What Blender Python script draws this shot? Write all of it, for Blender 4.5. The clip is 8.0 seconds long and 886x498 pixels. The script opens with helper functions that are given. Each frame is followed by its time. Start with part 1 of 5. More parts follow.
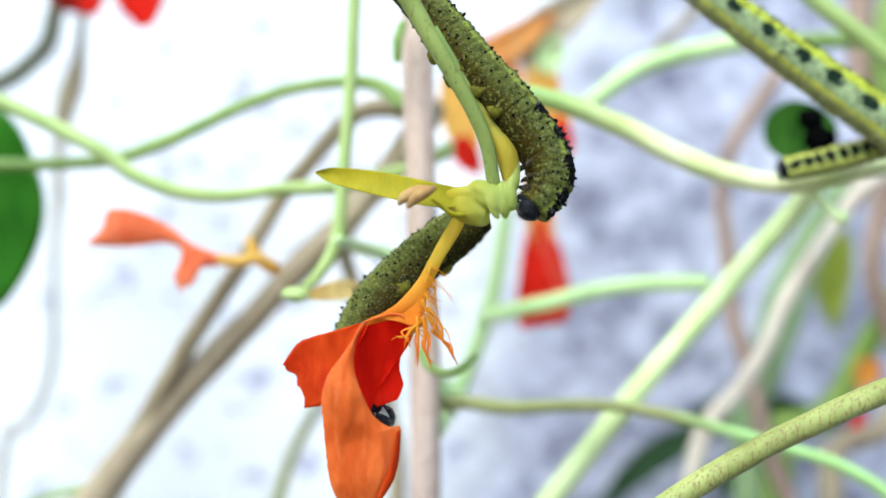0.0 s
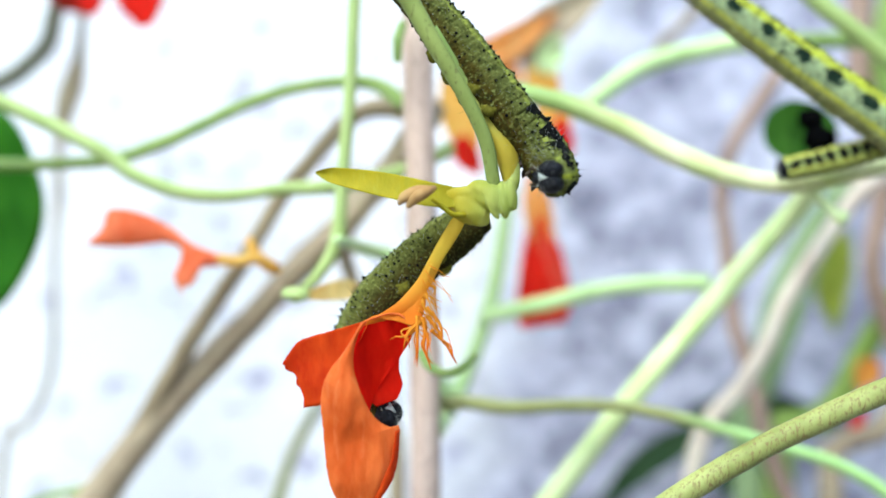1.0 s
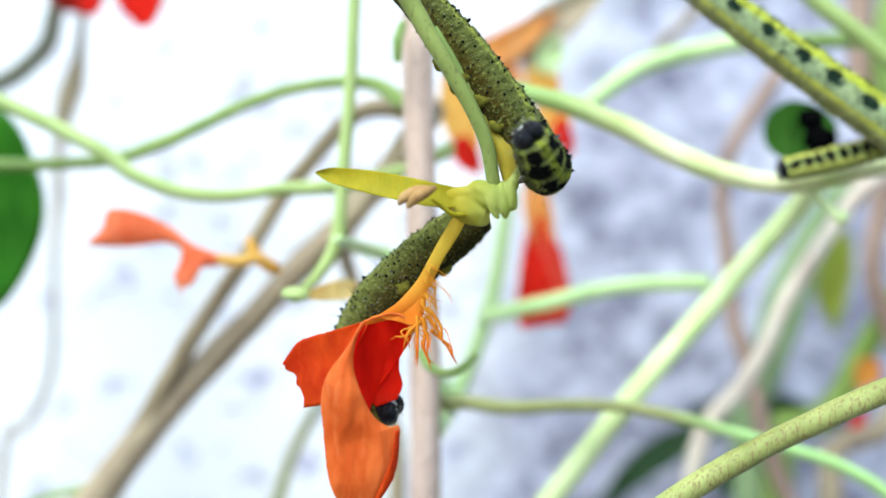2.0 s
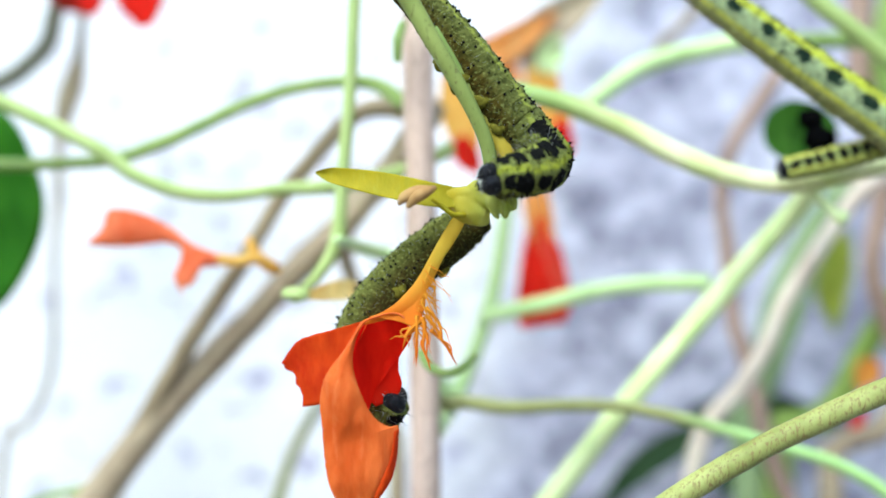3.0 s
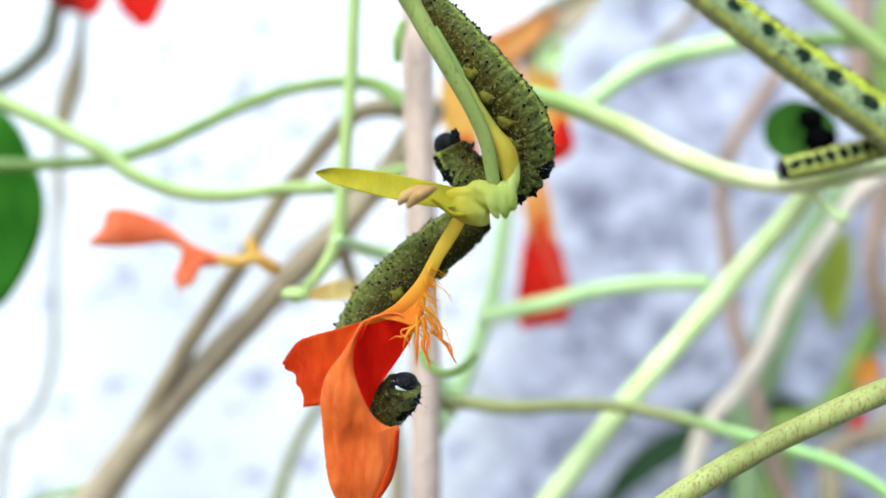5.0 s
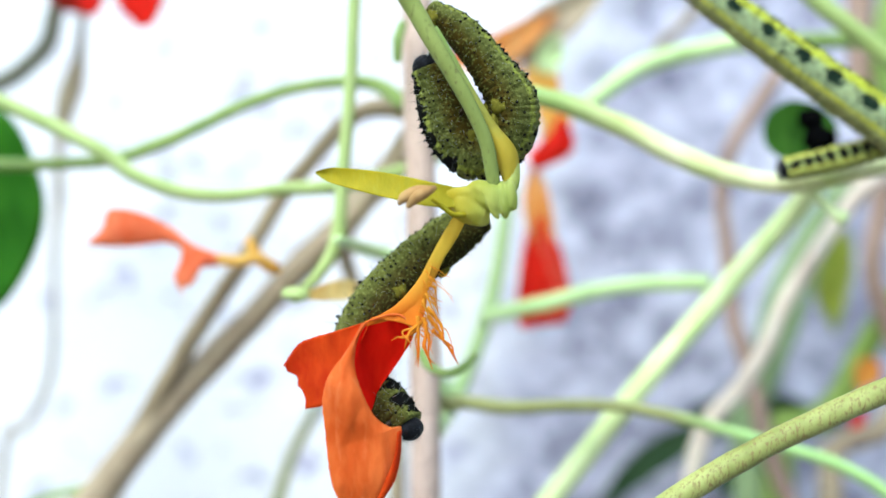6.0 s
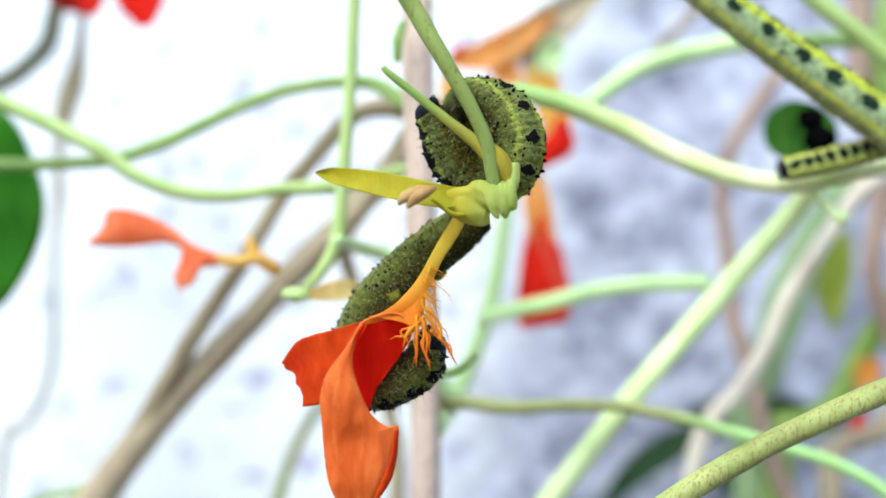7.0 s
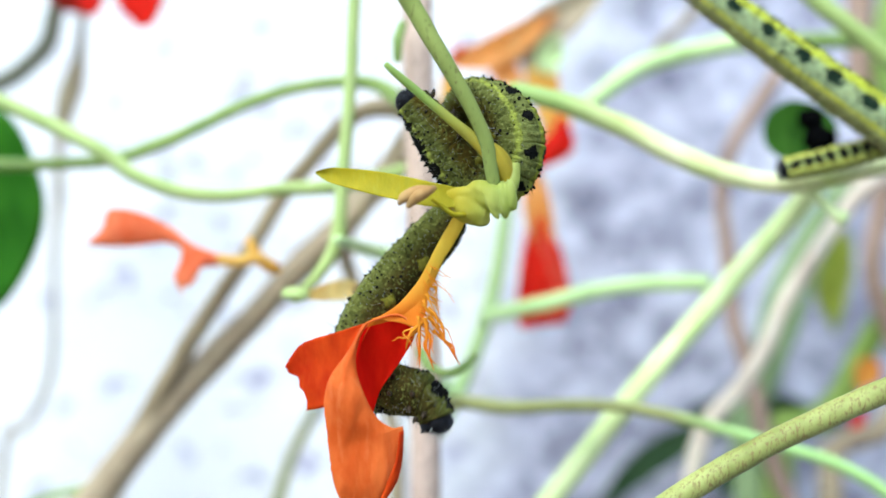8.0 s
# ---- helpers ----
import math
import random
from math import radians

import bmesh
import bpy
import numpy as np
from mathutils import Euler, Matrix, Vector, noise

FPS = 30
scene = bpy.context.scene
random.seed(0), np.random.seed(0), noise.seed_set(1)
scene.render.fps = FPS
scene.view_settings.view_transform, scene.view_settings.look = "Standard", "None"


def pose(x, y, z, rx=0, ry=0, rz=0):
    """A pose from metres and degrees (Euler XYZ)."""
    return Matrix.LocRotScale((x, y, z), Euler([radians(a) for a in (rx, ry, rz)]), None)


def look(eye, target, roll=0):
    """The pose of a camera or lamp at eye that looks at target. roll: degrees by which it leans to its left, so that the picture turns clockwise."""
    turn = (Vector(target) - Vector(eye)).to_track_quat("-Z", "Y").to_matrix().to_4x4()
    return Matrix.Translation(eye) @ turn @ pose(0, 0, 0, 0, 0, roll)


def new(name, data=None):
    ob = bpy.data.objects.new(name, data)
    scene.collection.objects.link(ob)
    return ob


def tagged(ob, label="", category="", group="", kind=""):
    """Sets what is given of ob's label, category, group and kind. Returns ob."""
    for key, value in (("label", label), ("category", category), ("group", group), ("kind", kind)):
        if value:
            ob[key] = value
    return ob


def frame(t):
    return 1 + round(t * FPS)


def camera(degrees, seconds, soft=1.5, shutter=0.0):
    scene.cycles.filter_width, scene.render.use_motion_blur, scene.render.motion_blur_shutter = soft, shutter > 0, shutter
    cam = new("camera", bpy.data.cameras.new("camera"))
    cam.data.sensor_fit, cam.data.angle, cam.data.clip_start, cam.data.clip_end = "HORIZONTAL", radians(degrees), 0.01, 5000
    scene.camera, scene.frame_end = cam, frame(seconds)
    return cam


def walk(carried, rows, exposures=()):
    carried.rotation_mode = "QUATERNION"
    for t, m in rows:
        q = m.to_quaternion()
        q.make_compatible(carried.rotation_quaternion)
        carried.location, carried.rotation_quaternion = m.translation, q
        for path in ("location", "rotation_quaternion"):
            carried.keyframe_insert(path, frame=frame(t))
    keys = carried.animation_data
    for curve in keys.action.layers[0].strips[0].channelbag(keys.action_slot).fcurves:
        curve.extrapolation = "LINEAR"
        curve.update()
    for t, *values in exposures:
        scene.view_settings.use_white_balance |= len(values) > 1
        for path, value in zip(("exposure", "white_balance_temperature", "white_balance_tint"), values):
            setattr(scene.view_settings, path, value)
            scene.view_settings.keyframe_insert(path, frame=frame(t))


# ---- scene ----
# All lengths below are in millimetres and become metres in mm().

# ---- camera: stands still in front of the plant ----
cam = camera(40.0, 8.0, soft=1.65, shutter=0.12)
cam.data.dof.use_dof = True
cam.data.dof.focus_distance = 0.136
cam.data.dof.aperture_fstop = 7.8
EYE = pose(0, 0, 0.55, 90, 0, 0)
walk(cam, [(0.0, EYE), (8.0, EYE)], [(0.0, 0.87, 5300, 0), (8.0, 0.87, 5300, 0)])

# ---- daylight: bright veiled sky with a wide soft sun ----
world = bpy.data.worlds.new("sky")
scene.world = world
world.use_nodes = True
sky = world.node_tree.nodes.new("ShaderNodeTexSky")
sky.sky_type, sky.sun_disc = "NISHITA", False
sky.sun_elevation, sky.sun_rotation = radians(52), radians(205)
sky.dust_density, sky.air_density = 4.0, 1.0
world.node_tree.links.new(sky.outputs[0], world.node_tree.nodes["Background"].inputs[0])
world.node_tree.nodes["Background"].inputs[1].default_value = 0.15
sun = new("sun", bpy.data.lights.new("sun", "SUN"))
sun.data.energy, sun.data.angle, sun.data.color = 1.4, radians(30), (1.0, 0.97, 0.92)
sun.matrix_world = look((-0.6, -0.9, 2.0), (0, 0.2, 0.55))


# ---- small tools ----
def mm(*p):
    return Vector((p[0], p[1], p[2])) * 0.001


ORIGIN = {}


def thing(name, at, label, category, group="", kind=""):
    ob = new(name)
    ob.empty_display_size = 0.01
    ob.location = mm(*at)
    ORIGIN[ob.name] = mm(*at)
    return tagged(ob, label, category, group, kind)


def part(name, bm, material, parent=None, label="", at=None):
    """Links a bmesh, drawn in world metres, as one mesh under its thing or part."""
    base = ORIGIN[parent.name] if parent else Vector()
    origin = mm(*at) if at else base
    bmesh.ops.translate(bm, verts=bm.verts, vec=-origin)
    bmesh.ops.recalc_face_normals(bm, faces=bm.faces)
    me = bpy.data.meshes.new(name)
    bm.to_mesh(me)
    bm.free()
    for m in material if isinstance(material, (list, tuple)) else [material]:
        me.materials.append(m)
    for f in me.polygons:
        f.use_smooth = True
    ob = new(name, me)
    ob.parent = parent
    ob.location = origin - base
    ORIGIN[ob.name] = origin
    return tagged(ob, label)


def spline(points, count):
    """Evenly spaced points on a Catmull-Rom line through tuples of any length."""
    a = np.array(points, dtype=float)
    a = np.vstack([2 * a[0] - a[1], a, 2 * a[-1] - a[-2]])
    out = []
    for i in range(1, len(a) - 2):
        for t in np.linspace(0, 1, 24, endpoint=False):
            p0, p1, p2, p3 = a[i - 1:i + 3]
            out.append(0.5 * (2 * p1 + (p2 - p0) * t + (2 * p0 - 5 * p1 + 4 * p2 - p3) * t * t
                              + (3 * p1 - p0 - 3 * p2 + p3) * t ** 3))
    out.append(a[-2])
    out = np.array(out)
    s = np.concatenate([[0], np.cumsum(np.linalg.norm(np.diff(out[:, :3], axis=0), axis=1))])
    u = np.linspace(0, s[-1], count)
    return np.stack([np.interp(u, s, out[:, k]) for k in range(out.shape[1])], axis=1)


def tube(bm, points, sides=12, count=0, rough=0.06, seed=0.0, flat=1.0):
    """A round stalk through (x, y, z, radius) points, a little uneven."""
    count = count or 10 * len(points)
    line = spline(points, count)
    up = Vector((0.13, 1, 0.21)).normalized()
    rings = []
    for i, (x, y, z, r) in enumerate(line):
        d = line[min(i + 1, count - 1)][:3] - line[max(i - 1, 0)][:3]
        d = Vector(d).normalized()
        side = d.cross(up).normalized()
        up2 = side.cross(d)
        ring = []
        for k in range(sides):
            a = 2 * math.pi * k / sides
            wob = 1 + rough * (noise.noise(Vector((x * 0.3 + seed, z * 0.3, a))) + 0.6 * noise.noise(Vector((x * 0.1, z * 0.1 + seed, 3))))
            ring.append(bm.verts.new((Vector((x, y, z)) + (side * math.cos(a) + up2 * flat * math.sin(a)) * r * wob) * 0.001))
        rings.append(ring)
    for a, b in zip(rings, rings[1:]):
        for k in range(sides):
            bm.faces.new((a[k], a[(k + 1) % sides], b[(k + 1) % sides], b[k]))
    bm.faces.new(rings[0]), bm.faces.new(reversed(rings[-1]))
    return bm


def sheet(bm, one, two, across=10, along=30, thick=0.25, bulge=0.0, wave=0.0, ragged=0.0, seed=0.0, tatter=0.0):
    """A thin leaf or petal lofted between two edge lines of (x, y, z) points; bulge lifts its middle towards -y."""
    a, b = spline(one, along), spline(two, along)
    front, back = [], []
    for i in range(along):
        fr, bk = [], []
        for k in range(across):
            u = k / (across - 1)
            ur = u + ragged * (noise.noise(Vector((i * 0.55 + seed, k and 9.0, 0))) if k in (0, across - 1) else 0)
            p = Vector(a[i]) * (1 - ur) + Vector(b[i]) * ur
            lift = bulge * 4 * u * (1 - u) + wave * (noise.noise(Vector((p.x * 0.28 + seed, p.z * 0.22, 1.7))) + 0.35 * noise.noise(Vector((p.x * 1.1 + seed, p.z * 0.45, 5.1))))
            pull = tatter * max(0.0, (i / (along - 1) - 0.7) / 0.3) * (math.sin(math.pi * u) + 0.8 * noise.noise(Vector((u * 5 + seed, 2.5, 0))) + 0.22 * noise.noise(Vector((u * 12 + seed, 6, 0))))
            p -= (Vector(a[-1] + b[-1]) - Vector(a[-4] + b[-4])).normalized() * pull
            p.y -= lift
            fr.append(bm.verts.new(p * 0.001))
            bk.append(bm.verts.new((p + Vector((0, thick, 0))) * 0.001))
        front.append(fr), back.append(bk)
    for i in range(along - 1):
        for k in range(across - 1):
            bm.faces.new((front[i][k], front[i][k + 1], front[i + 1][k + 1], front[i + 1][k]))
            bm.faces.new((back[i + 1][k], back[i + 1][k + 1], back[i][k + 1], back[i][k]))
        bm.faces.new((front[i][0], front[i + 1][0], back[i + 1][0], back[i][0]))
        bm.faces.new((back[i][-1], back[i + 1][-1], front[i + 1][-1], front[i][-1]))
    for k in range(across - 1):
        bm.faces.new((back[0][k], back[0][k + 1], front[0][k + 1], front[0][k]))
        bm.faces.new((front[-1][k], front[-1][k + 1], back[-1][k + 1], back[-1][k]))
    return bm


def blob(bm, at, size, seed=0.0, rough=0.12, scale=0.5, turn=(0, 0, 0), detail=3):
    """A lumpy rounded body with half axes in size."""
    made = bmesh.ops.create_icosphere(bm, subdivisions=detail, radius=1)["verts"]
    m = pose(0, 0, 0, *turn).to_3x3()
    for v in made:
        n = 1 + rough * noise.noise(v.co * (1 / scale) + Vector((seed, 0, seed)))
        v.co = (m @ Vector([v.co[k] * size[k] * n for k in range(3)]) + Vector(at)) * 0.001
    return bm


def cone(bm, a, b, r0, r1=0.0, sides=5, index=0):
    """A thin spike from a to b (mm)."""
    a, b = Vector(a), Vector(b)
    d = (b - a).normalized()
    s = d.orthogonal().normalized()
    t = d.cross(s)
    ring = [bm.verts.new((a + (s * math.cos(k * 2 * math.pi / sides) + t * math.sin(k * 2 * math.pi / sides)) * r0) * 0.001) for k in range(sides)]
    tip = bm.verts.new(b * 0.001)
    for k in range(sides):
        f = bm.faces.new((ring[k], ring[(k + 1) % sides], tip))
        f.material_index = index
    f = bm.faces.new(list(reversed(ring)))
    f.material_index = index


# ---- materials ----
class Paint:
    """A principled material with short calls for its nodes."""

    def __init__(self, name, rough=0.5, spec=0.4):
        self.m = bpy.data.materials.new(name)
        self.m.use_nodes = True
        self.t = self.m.node_tree
        self.b = self.t.nodes["Principled BSDF"]
        self.b.inputs["Roughness"].default_value = rough
        self.b.inputs["Specular IOR Level"].default_value = spec
        self.co = self.t.nodes.new("ShaderNodeTexCoord").outputs["Object"]
        shift = self.t.nodes.new("ShaderNodeVectorMath")
        self.t.links.new(self.co, shift.inputs[0])
        self.t.links.new(self.t.nodes.new("ShaderNodeObjectInfo").outputs["Random"], shift.inputs[1])
        self.loose = shift.outputs[0]

    def put(self, socket, value):
        if isinstance(value, bpy.types.NodeSocket):
            self.t.links.new(value, socket)
        else:
            socket.default_value = value

    def math(self, op, a, b=0.0, c=0.0):
        n = self.t.nodes.new("ShaderNodeMath")
        n.operation = op
        for s, v in zip(n.inputs, (a, b, c)):
            self.put(s, v)
        return n.outputs[0]

    def scaled(self, x, y, z):
        n = self.t.nodes.new("ShaderNodeMapping")
        n.inputs["Scale"].default_value = (x, y, z)
        self.put(n.inputs[0], self.loose)
        return n.outputs[0]

    def noise(self, size, detail=4.0, stretch=(1, 1, 1), rough=0.6):
        """Noise with features of about that many millimetres."""
        n = self.t.nodes.new("ShaderNodeTexNoise")
        k = 1000.0 / size
        self.put(n.inputs["Vector"], self.scaled(*(k * s for s in stretch)))
        n.inputs["Scale"].default_value, n.inputs["Detail"].default_value, n.inputs["Roughness"].default_value = 1.0, detail, rough
        return n.outputs[0]

    def cells(self, size):
        n = self.t.nodes.new("ShaderNodeTexVoronoi")
        self.put(n.inputs["Vector"], self.scaled(1000 / size, 1000 / size, 1000 / size))
        n.inputs["Scale"].default_value = 1.0
        return n.outputs["Distance"]

    def ramp(self, fac, *stops):
        n = self.t.nodes.new("ShaderNodeValToRGB")
        e = n.color_ramp.elements
        while len(e) < len(stops):
            e.new(0.5)
        for k, (p, c) in zip(e, stops):
            k.position, k.color = p, (*c, 1) if isinstance(c, tuple) else (c, c, c, 1)
        self.put(n.inputs[0], fac)
        return n.outputs[0]

    def mix(self, fac, a, b):
        n = self.t.nodes.new("ShaderNodeMix")
        n.data_type = "RGBA"
        self.put(n.inputs[0], fac)
        for s, v in ((n.inputs[6], a), (n.inputs[7], b)):
            self.put(s, (*v, 1) if isinstance(v, tuple) else v)
        return n.outputs[2]

    def bump(self, height, strength=0.3, depth=0.0002):
        n = self.t.nodes.new("ShaderNodeBump")
        n.inputs["Strength"].default_value, n.inputs["Distance"].default_value = strength, depth
        self.put(n.inputs["Height"], height)
        self.put(self.b.inputs["Normal"], n.outputs[0])

    def color(self, value):
        self.put(self.b.inputs["Base Color"], value)
        self.tone = value
        return self

    def thin(self, share, tint=None):
        """Lets light shine through a petal or a leaf."""
        tr = self.t.nodes.new("ShaderNodeBsdfTranslucent")
        self.put(tr.inputs[0], tint and (*tint, 1) or self.tone)
        mx = self.t.nodes.new("ShaderNodeMixShader")
        mx.inputs[0].default_value = share
        self.t.links.new(self.b.outputs[0], mx.inputs[1])
        self.t.links.new(tr.outputs[0], mx.inputs[2])
        self.t.links.new(mx.outputs[0], self.t.nodes["Material Output"].inputs[0])
        return self


def stalk_paint(name, light, dark, speck=None, rough=0.45, speckle=0.0, grain=0.7, fade=None, spec=0.3, run=(1, 1, 0.5)):
    p = Paint(name, rough, spec)
    c = p.ramp(p.noise(6, 5, run), (0.32, dark), (0.68, light))
    if speck:
        c = p.mix(p.ramp(p.noise(grain, 4, (1.4, 1.4, 0.5)), (0.60 - speckle, 0.0), (0.70 - speckle, 0.8)), c, speck)
    if fade:
        low, high, tint = fade
        sep = p.t.nodes.new("ShaderNodeSeparateXYZ")
        p.put(sep.inputs[0], p.co)
        f = p.math("DIVIDE", p.math("SUBTRACT", p.math("MULTIPLY", sep.outputs[0], 1000.0), low), high - low)
        c = p.mix(p.ramp(f, (0.0, 0.0), (1.0, 1.0)), c, tint)
    p.color(c)
    p.bump(p.noise(0.5, 3), 0.25)
    p.b.inputs["Subsurface Weight"].default_value = 0.0
    return p.m


def petal_paint(name, light, dark, share=0.35, base=None, rough=0.55, fade=None):
    p = Paint(name, rough, 0.07)
    c = p.ramp(p.noise(4.5, 4, (1.3, 1.3, 0.6)), (0.36, dark), (0.64, light))
    if base:
        c = p.mix(p.ramp(p.noise(1.6, 3, (1.6, 1.6, 0.3)), (0.54, 0.0), (0.72, 0.35)), c, base)
    if fade:
        low, high, tint, axis = fade
        sep = p.t.nodes.new("ShaderNodeSeparateXYZ")
        p.put(sep.inputs[0], p.co)
        f = p.math("DIVIDE", p.math("SUBTRACT", p.math("MULTIPLY", sep.outputs[axis], 1000.0), low), high - low)
        c = p.mix(p.ramp(p.math("ADD", f, p.math("MULTIPLY", p.math("SUBTRACT", p.noise(2), 0.5), 0.4)), (0.0, 0.0), (1.0, 1.0)), c, tint)
    p.color(c).thin(share)
    p.bump(p.noise(1.8, 6, (1.5, 1.5, 0.5)), 0.5, 0.0006)
    return p.m


PALE = stalk_paint("pale green stalk", (0.46, 0.56, 0.19), (0.32, 0.41, 0.11))
CREAM = stalk_paint("pale bleached stalk", (0.86, 0.92, 0.48), (0.58, 0.72, 0.26), None, 0.35)
# whitish stretch is a highlight put into the colour; left end stays green
HIGHLIT = stalk_paint("stalk bleached towards its tip", (0.90, 0.89, 0.50), (0.62, 0.70, 0.24), None, 0.35, fade=(-33, -45, (0.29, 0.40, 0.10)))
TURNING = stalk_paint("olive stalk turning green", (0.36, 0.37, 0.13), (0.24, 0.25, 0.075), fade=(-29, -17, (0.40, 0.60, 0.20)))
BRIGHT = stalk_paint("fresh green stalk", (0.60, 0.76, 0.34), (0.44, 0.60, 0.22))
GREEN = stalk_paint("green stalk", (0.29, 0.38, 0.09), (0.18, 0.27, 0.055))
STALK = stalk_paint("streaked green stalk", (0.29, 0.34, 0.085), (0.165, 0.21, 0.045), (0.14, 0.13, 0.045), 0.55, 0.02, 0.55, spec=0.1)
SPECK = stalk_paint("speckled stalk", (0.43, 0.45, 0.14), (0.22, 0.245, 0.06), (0.20, 0.135, 0.05), 0.5, 0.08, 0.42, spec=0.15)
BROWN = stalk_paint("woody brown stem", (0.36, 0.285, 0.165), (0.22, 0.165, 0.09), (0.28, 0.24, 0.11))
OLIVE = stalk_paint("olive woody stem", (0.48, 0.39, 0.24), (0.30, 0.225, 0.135), (0.21, 0.155, 0.09), 0.5, 0.05)
MOSS = stalk_paint("mossy green stalk", (0.32, 0.41, 0.19), (0.21, 0.30, 0.12))
FADED = stalk_paint("olive green stalk", (0.36, 0.37, 0.13), (0.24, 0.25, 0.075))
STRAW = stalk_paint("straw coloured stem", (0.84, 0.75, 0.58), (0.58, 0.46, 0.34))
RUSSET = stalk_paint("russet stem", (0.44, 0.31, 0.23), (0.28, 0.185, 0.13))
TAN = stalk_paint("tan dry stem", (0.46, 0.37, 0.23), (0.28, 0.22, 0.12))
GREYSTEM = stalk_paint("grey brown stem", (0.19, 0.185, 0.12), (0.11, 0.11, 0.07))
CANE = stalk_paint("weathered cane", (0.80, 0.63, 0.49), (0.46, 0.32, 0.23), (0.33, 0.21, 0.15), 0.4, 0.06, run=(4, 4, 0.12))
PETAL = petal_paint("orange petal", (0.82, 0.225, 0.042), (0.68, 0.130, 0.017), 0.45, (0.88, 0.36, 0.11))
PETAL_RED = petal_paint("red petal", (0.76, 0.092, 0.007), (0.58, 0.038, 0.003), 0.45)
PETAL_DEEP = petal_paint("deep red petal", (0.92, 0.026, 0.001), (0.78, 0.012, 0.001), 0.7)
SALMON = petal_paint("faded orange petal", (0.86, 0.28, 0.115), (0.78, 0.17, 0.055), 0.45, (0.88, 0.38, 0.16))
SCARLET = petal_paint("scarlet petal", (0.86, 0.032, 0.012), (0.68, 0.014, 0.008), 0.45)
AMBER = petal_paint("amber petal", (0.85, 0.42, 0.07), (0.72, 0.24, 0.03), 0.35, (0.80, 0.60, 0.20))
GOLD = petal_paint("golden petal", (0.85, 0.58, 0.14), (0.78, 0.42, 0.06), 0.35, (0.8, 0.3, 0.05))
SEPAL = petal_paint("yellow green sepal", (0.54, 0.44, 0.015), (0.42, 0.37, 0.015), 0.4, (0.48, 0.47, 0.05), 0.4)
SPUR = petal_paint("yellow spur", (0.62, 0.48, 0.05), (0.52, 0.42, 0.04), 0.45, (0.58, 0.50, 0.10), 0.4, (4.5, 13.0, (0.42, 0.55, 0.15), 2))
CALYX = petal_paint("waxy calyx", (0.56, 0.61, 0.16), (0.44, 0.52, 0.10), 0.45, (0.64, 0.68, 0.30), 0.28, (0.6, -4.6, (0.60, 0.49, 0.03), 0))
CLAW = petal_paint("yellow petal claw", (0.76, 0.56, 0.055), (0.70, 0.46, 0.035), 0.4, None, 0.5, (-4.0, -10.0, (0.80, 0.24, 0.014), 2))
FRINGE = petal_paint("orange fringe", (0.80, 0.40, 0.025), (0.72, 0.28, 0.012), 0.3, (0.78, 0.26, 0.015), 0.55, (-9.5, -14.5, (0.72, 0.17, 0.010), 2))
DRY = petal_paint("dry yellow petal", (0.82, 0.66, 0.26), (0.70, 0.48, 0.13), 0.45, (0.84, 0.72, 0.36))
MAROON = petal_paint("maroon petal", (0.40, 0.022, 0.010), (0.24, 0.010, 0.006), 0.4)
CORAL = petal_paint("coral petal", (0.90, 0.13, 0.075), (0.84, 0.08, 0.045), 0.5)
PEACH = petal_paint("peach petal", (0.92, 0.56, 0.20), (0.86, 0.42, 0.10), 0.5)
ANTHER = petal_paint("dry anther", (0.52, 0.34, 0.13), (0.40, 0.23, 0.08), 0.1, (0.28, 0.14, 0.05))
LEAF = petal_paint("green leaf", (0.060, 0.205, 0.012), (0.036, 0.14, 0.008), 0.25, (0.08, 0.23, 0.022))
LEAF_SMALL = petal_paint("small dull leaf", (0.060, 0.15, 0.014), (0.03, 0.09, 0.008), 0.2, (0.08, 0.17, 0.02))
LEAF_DARK = petal_paint("dark leaf", (0.06, 0.105, 0.045), (0.035, 0.07, 0.028), 0.2)
LEAF_YELLOW = petal_paint("yellowing leaf", (0.58, 0.62, 0.10), (0.42, 0.50, 0.08), 0.45)
LEAF_YOUNG = petal_paint("young leaf", (0.42, 0.54, 0.13), (0.30, 0.42, 0.09), 0.4)

p = Paint("black frass", 1.0, 0.0)
p.color(p.ramp(p.noise(1.0), (0.3, 0.0015), (0.7, 0.004)))
p.bump(p.noise(0.6), 0.6)
FRASS = p.m

p = Paint("limewashed plaster", 0.9, 0.15)
white_side = p.ramp(p.noise(7, 6, (1, 1, 1.3), 0.65), (0.362, (0.40, 0.38, 0.52)), (0.425, (0.86, 0.85, 0.84)))
grey_side = p.ramp(p.noise(9, 7, (1, 1, 1.15), 0.72), (0.37, (0.165, 0.16, 0.205)), (0.49, (0.415, 0.405, 0.485)), (0.60, (0.67, 0.66, 0.74)))
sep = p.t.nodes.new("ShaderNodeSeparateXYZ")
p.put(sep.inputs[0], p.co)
# goes from white to grey towards +x and downwards, with a noisy border
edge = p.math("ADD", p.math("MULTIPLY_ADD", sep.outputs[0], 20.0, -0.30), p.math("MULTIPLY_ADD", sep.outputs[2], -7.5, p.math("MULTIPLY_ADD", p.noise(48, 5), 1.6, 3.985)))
p.color(p.mix(p.ramp(edge, (0.42, 0.0), (0.95, 1.0)), white_side, grey_side))
p.bump(p.noise(5, 8), 0.6, 0.002)
PLASTER = p.m

p = Paint("garden soil", 0.95, 0.1)
p.color(p.ramp(p.noise(30, 8), (0.3, (0.05, 0.035, 0.025)), (0.7, (0.13, 0.10, 0.075))))
p.bump(p.noise(12, 8), 0.8, 0.006)
SOIL = p.m


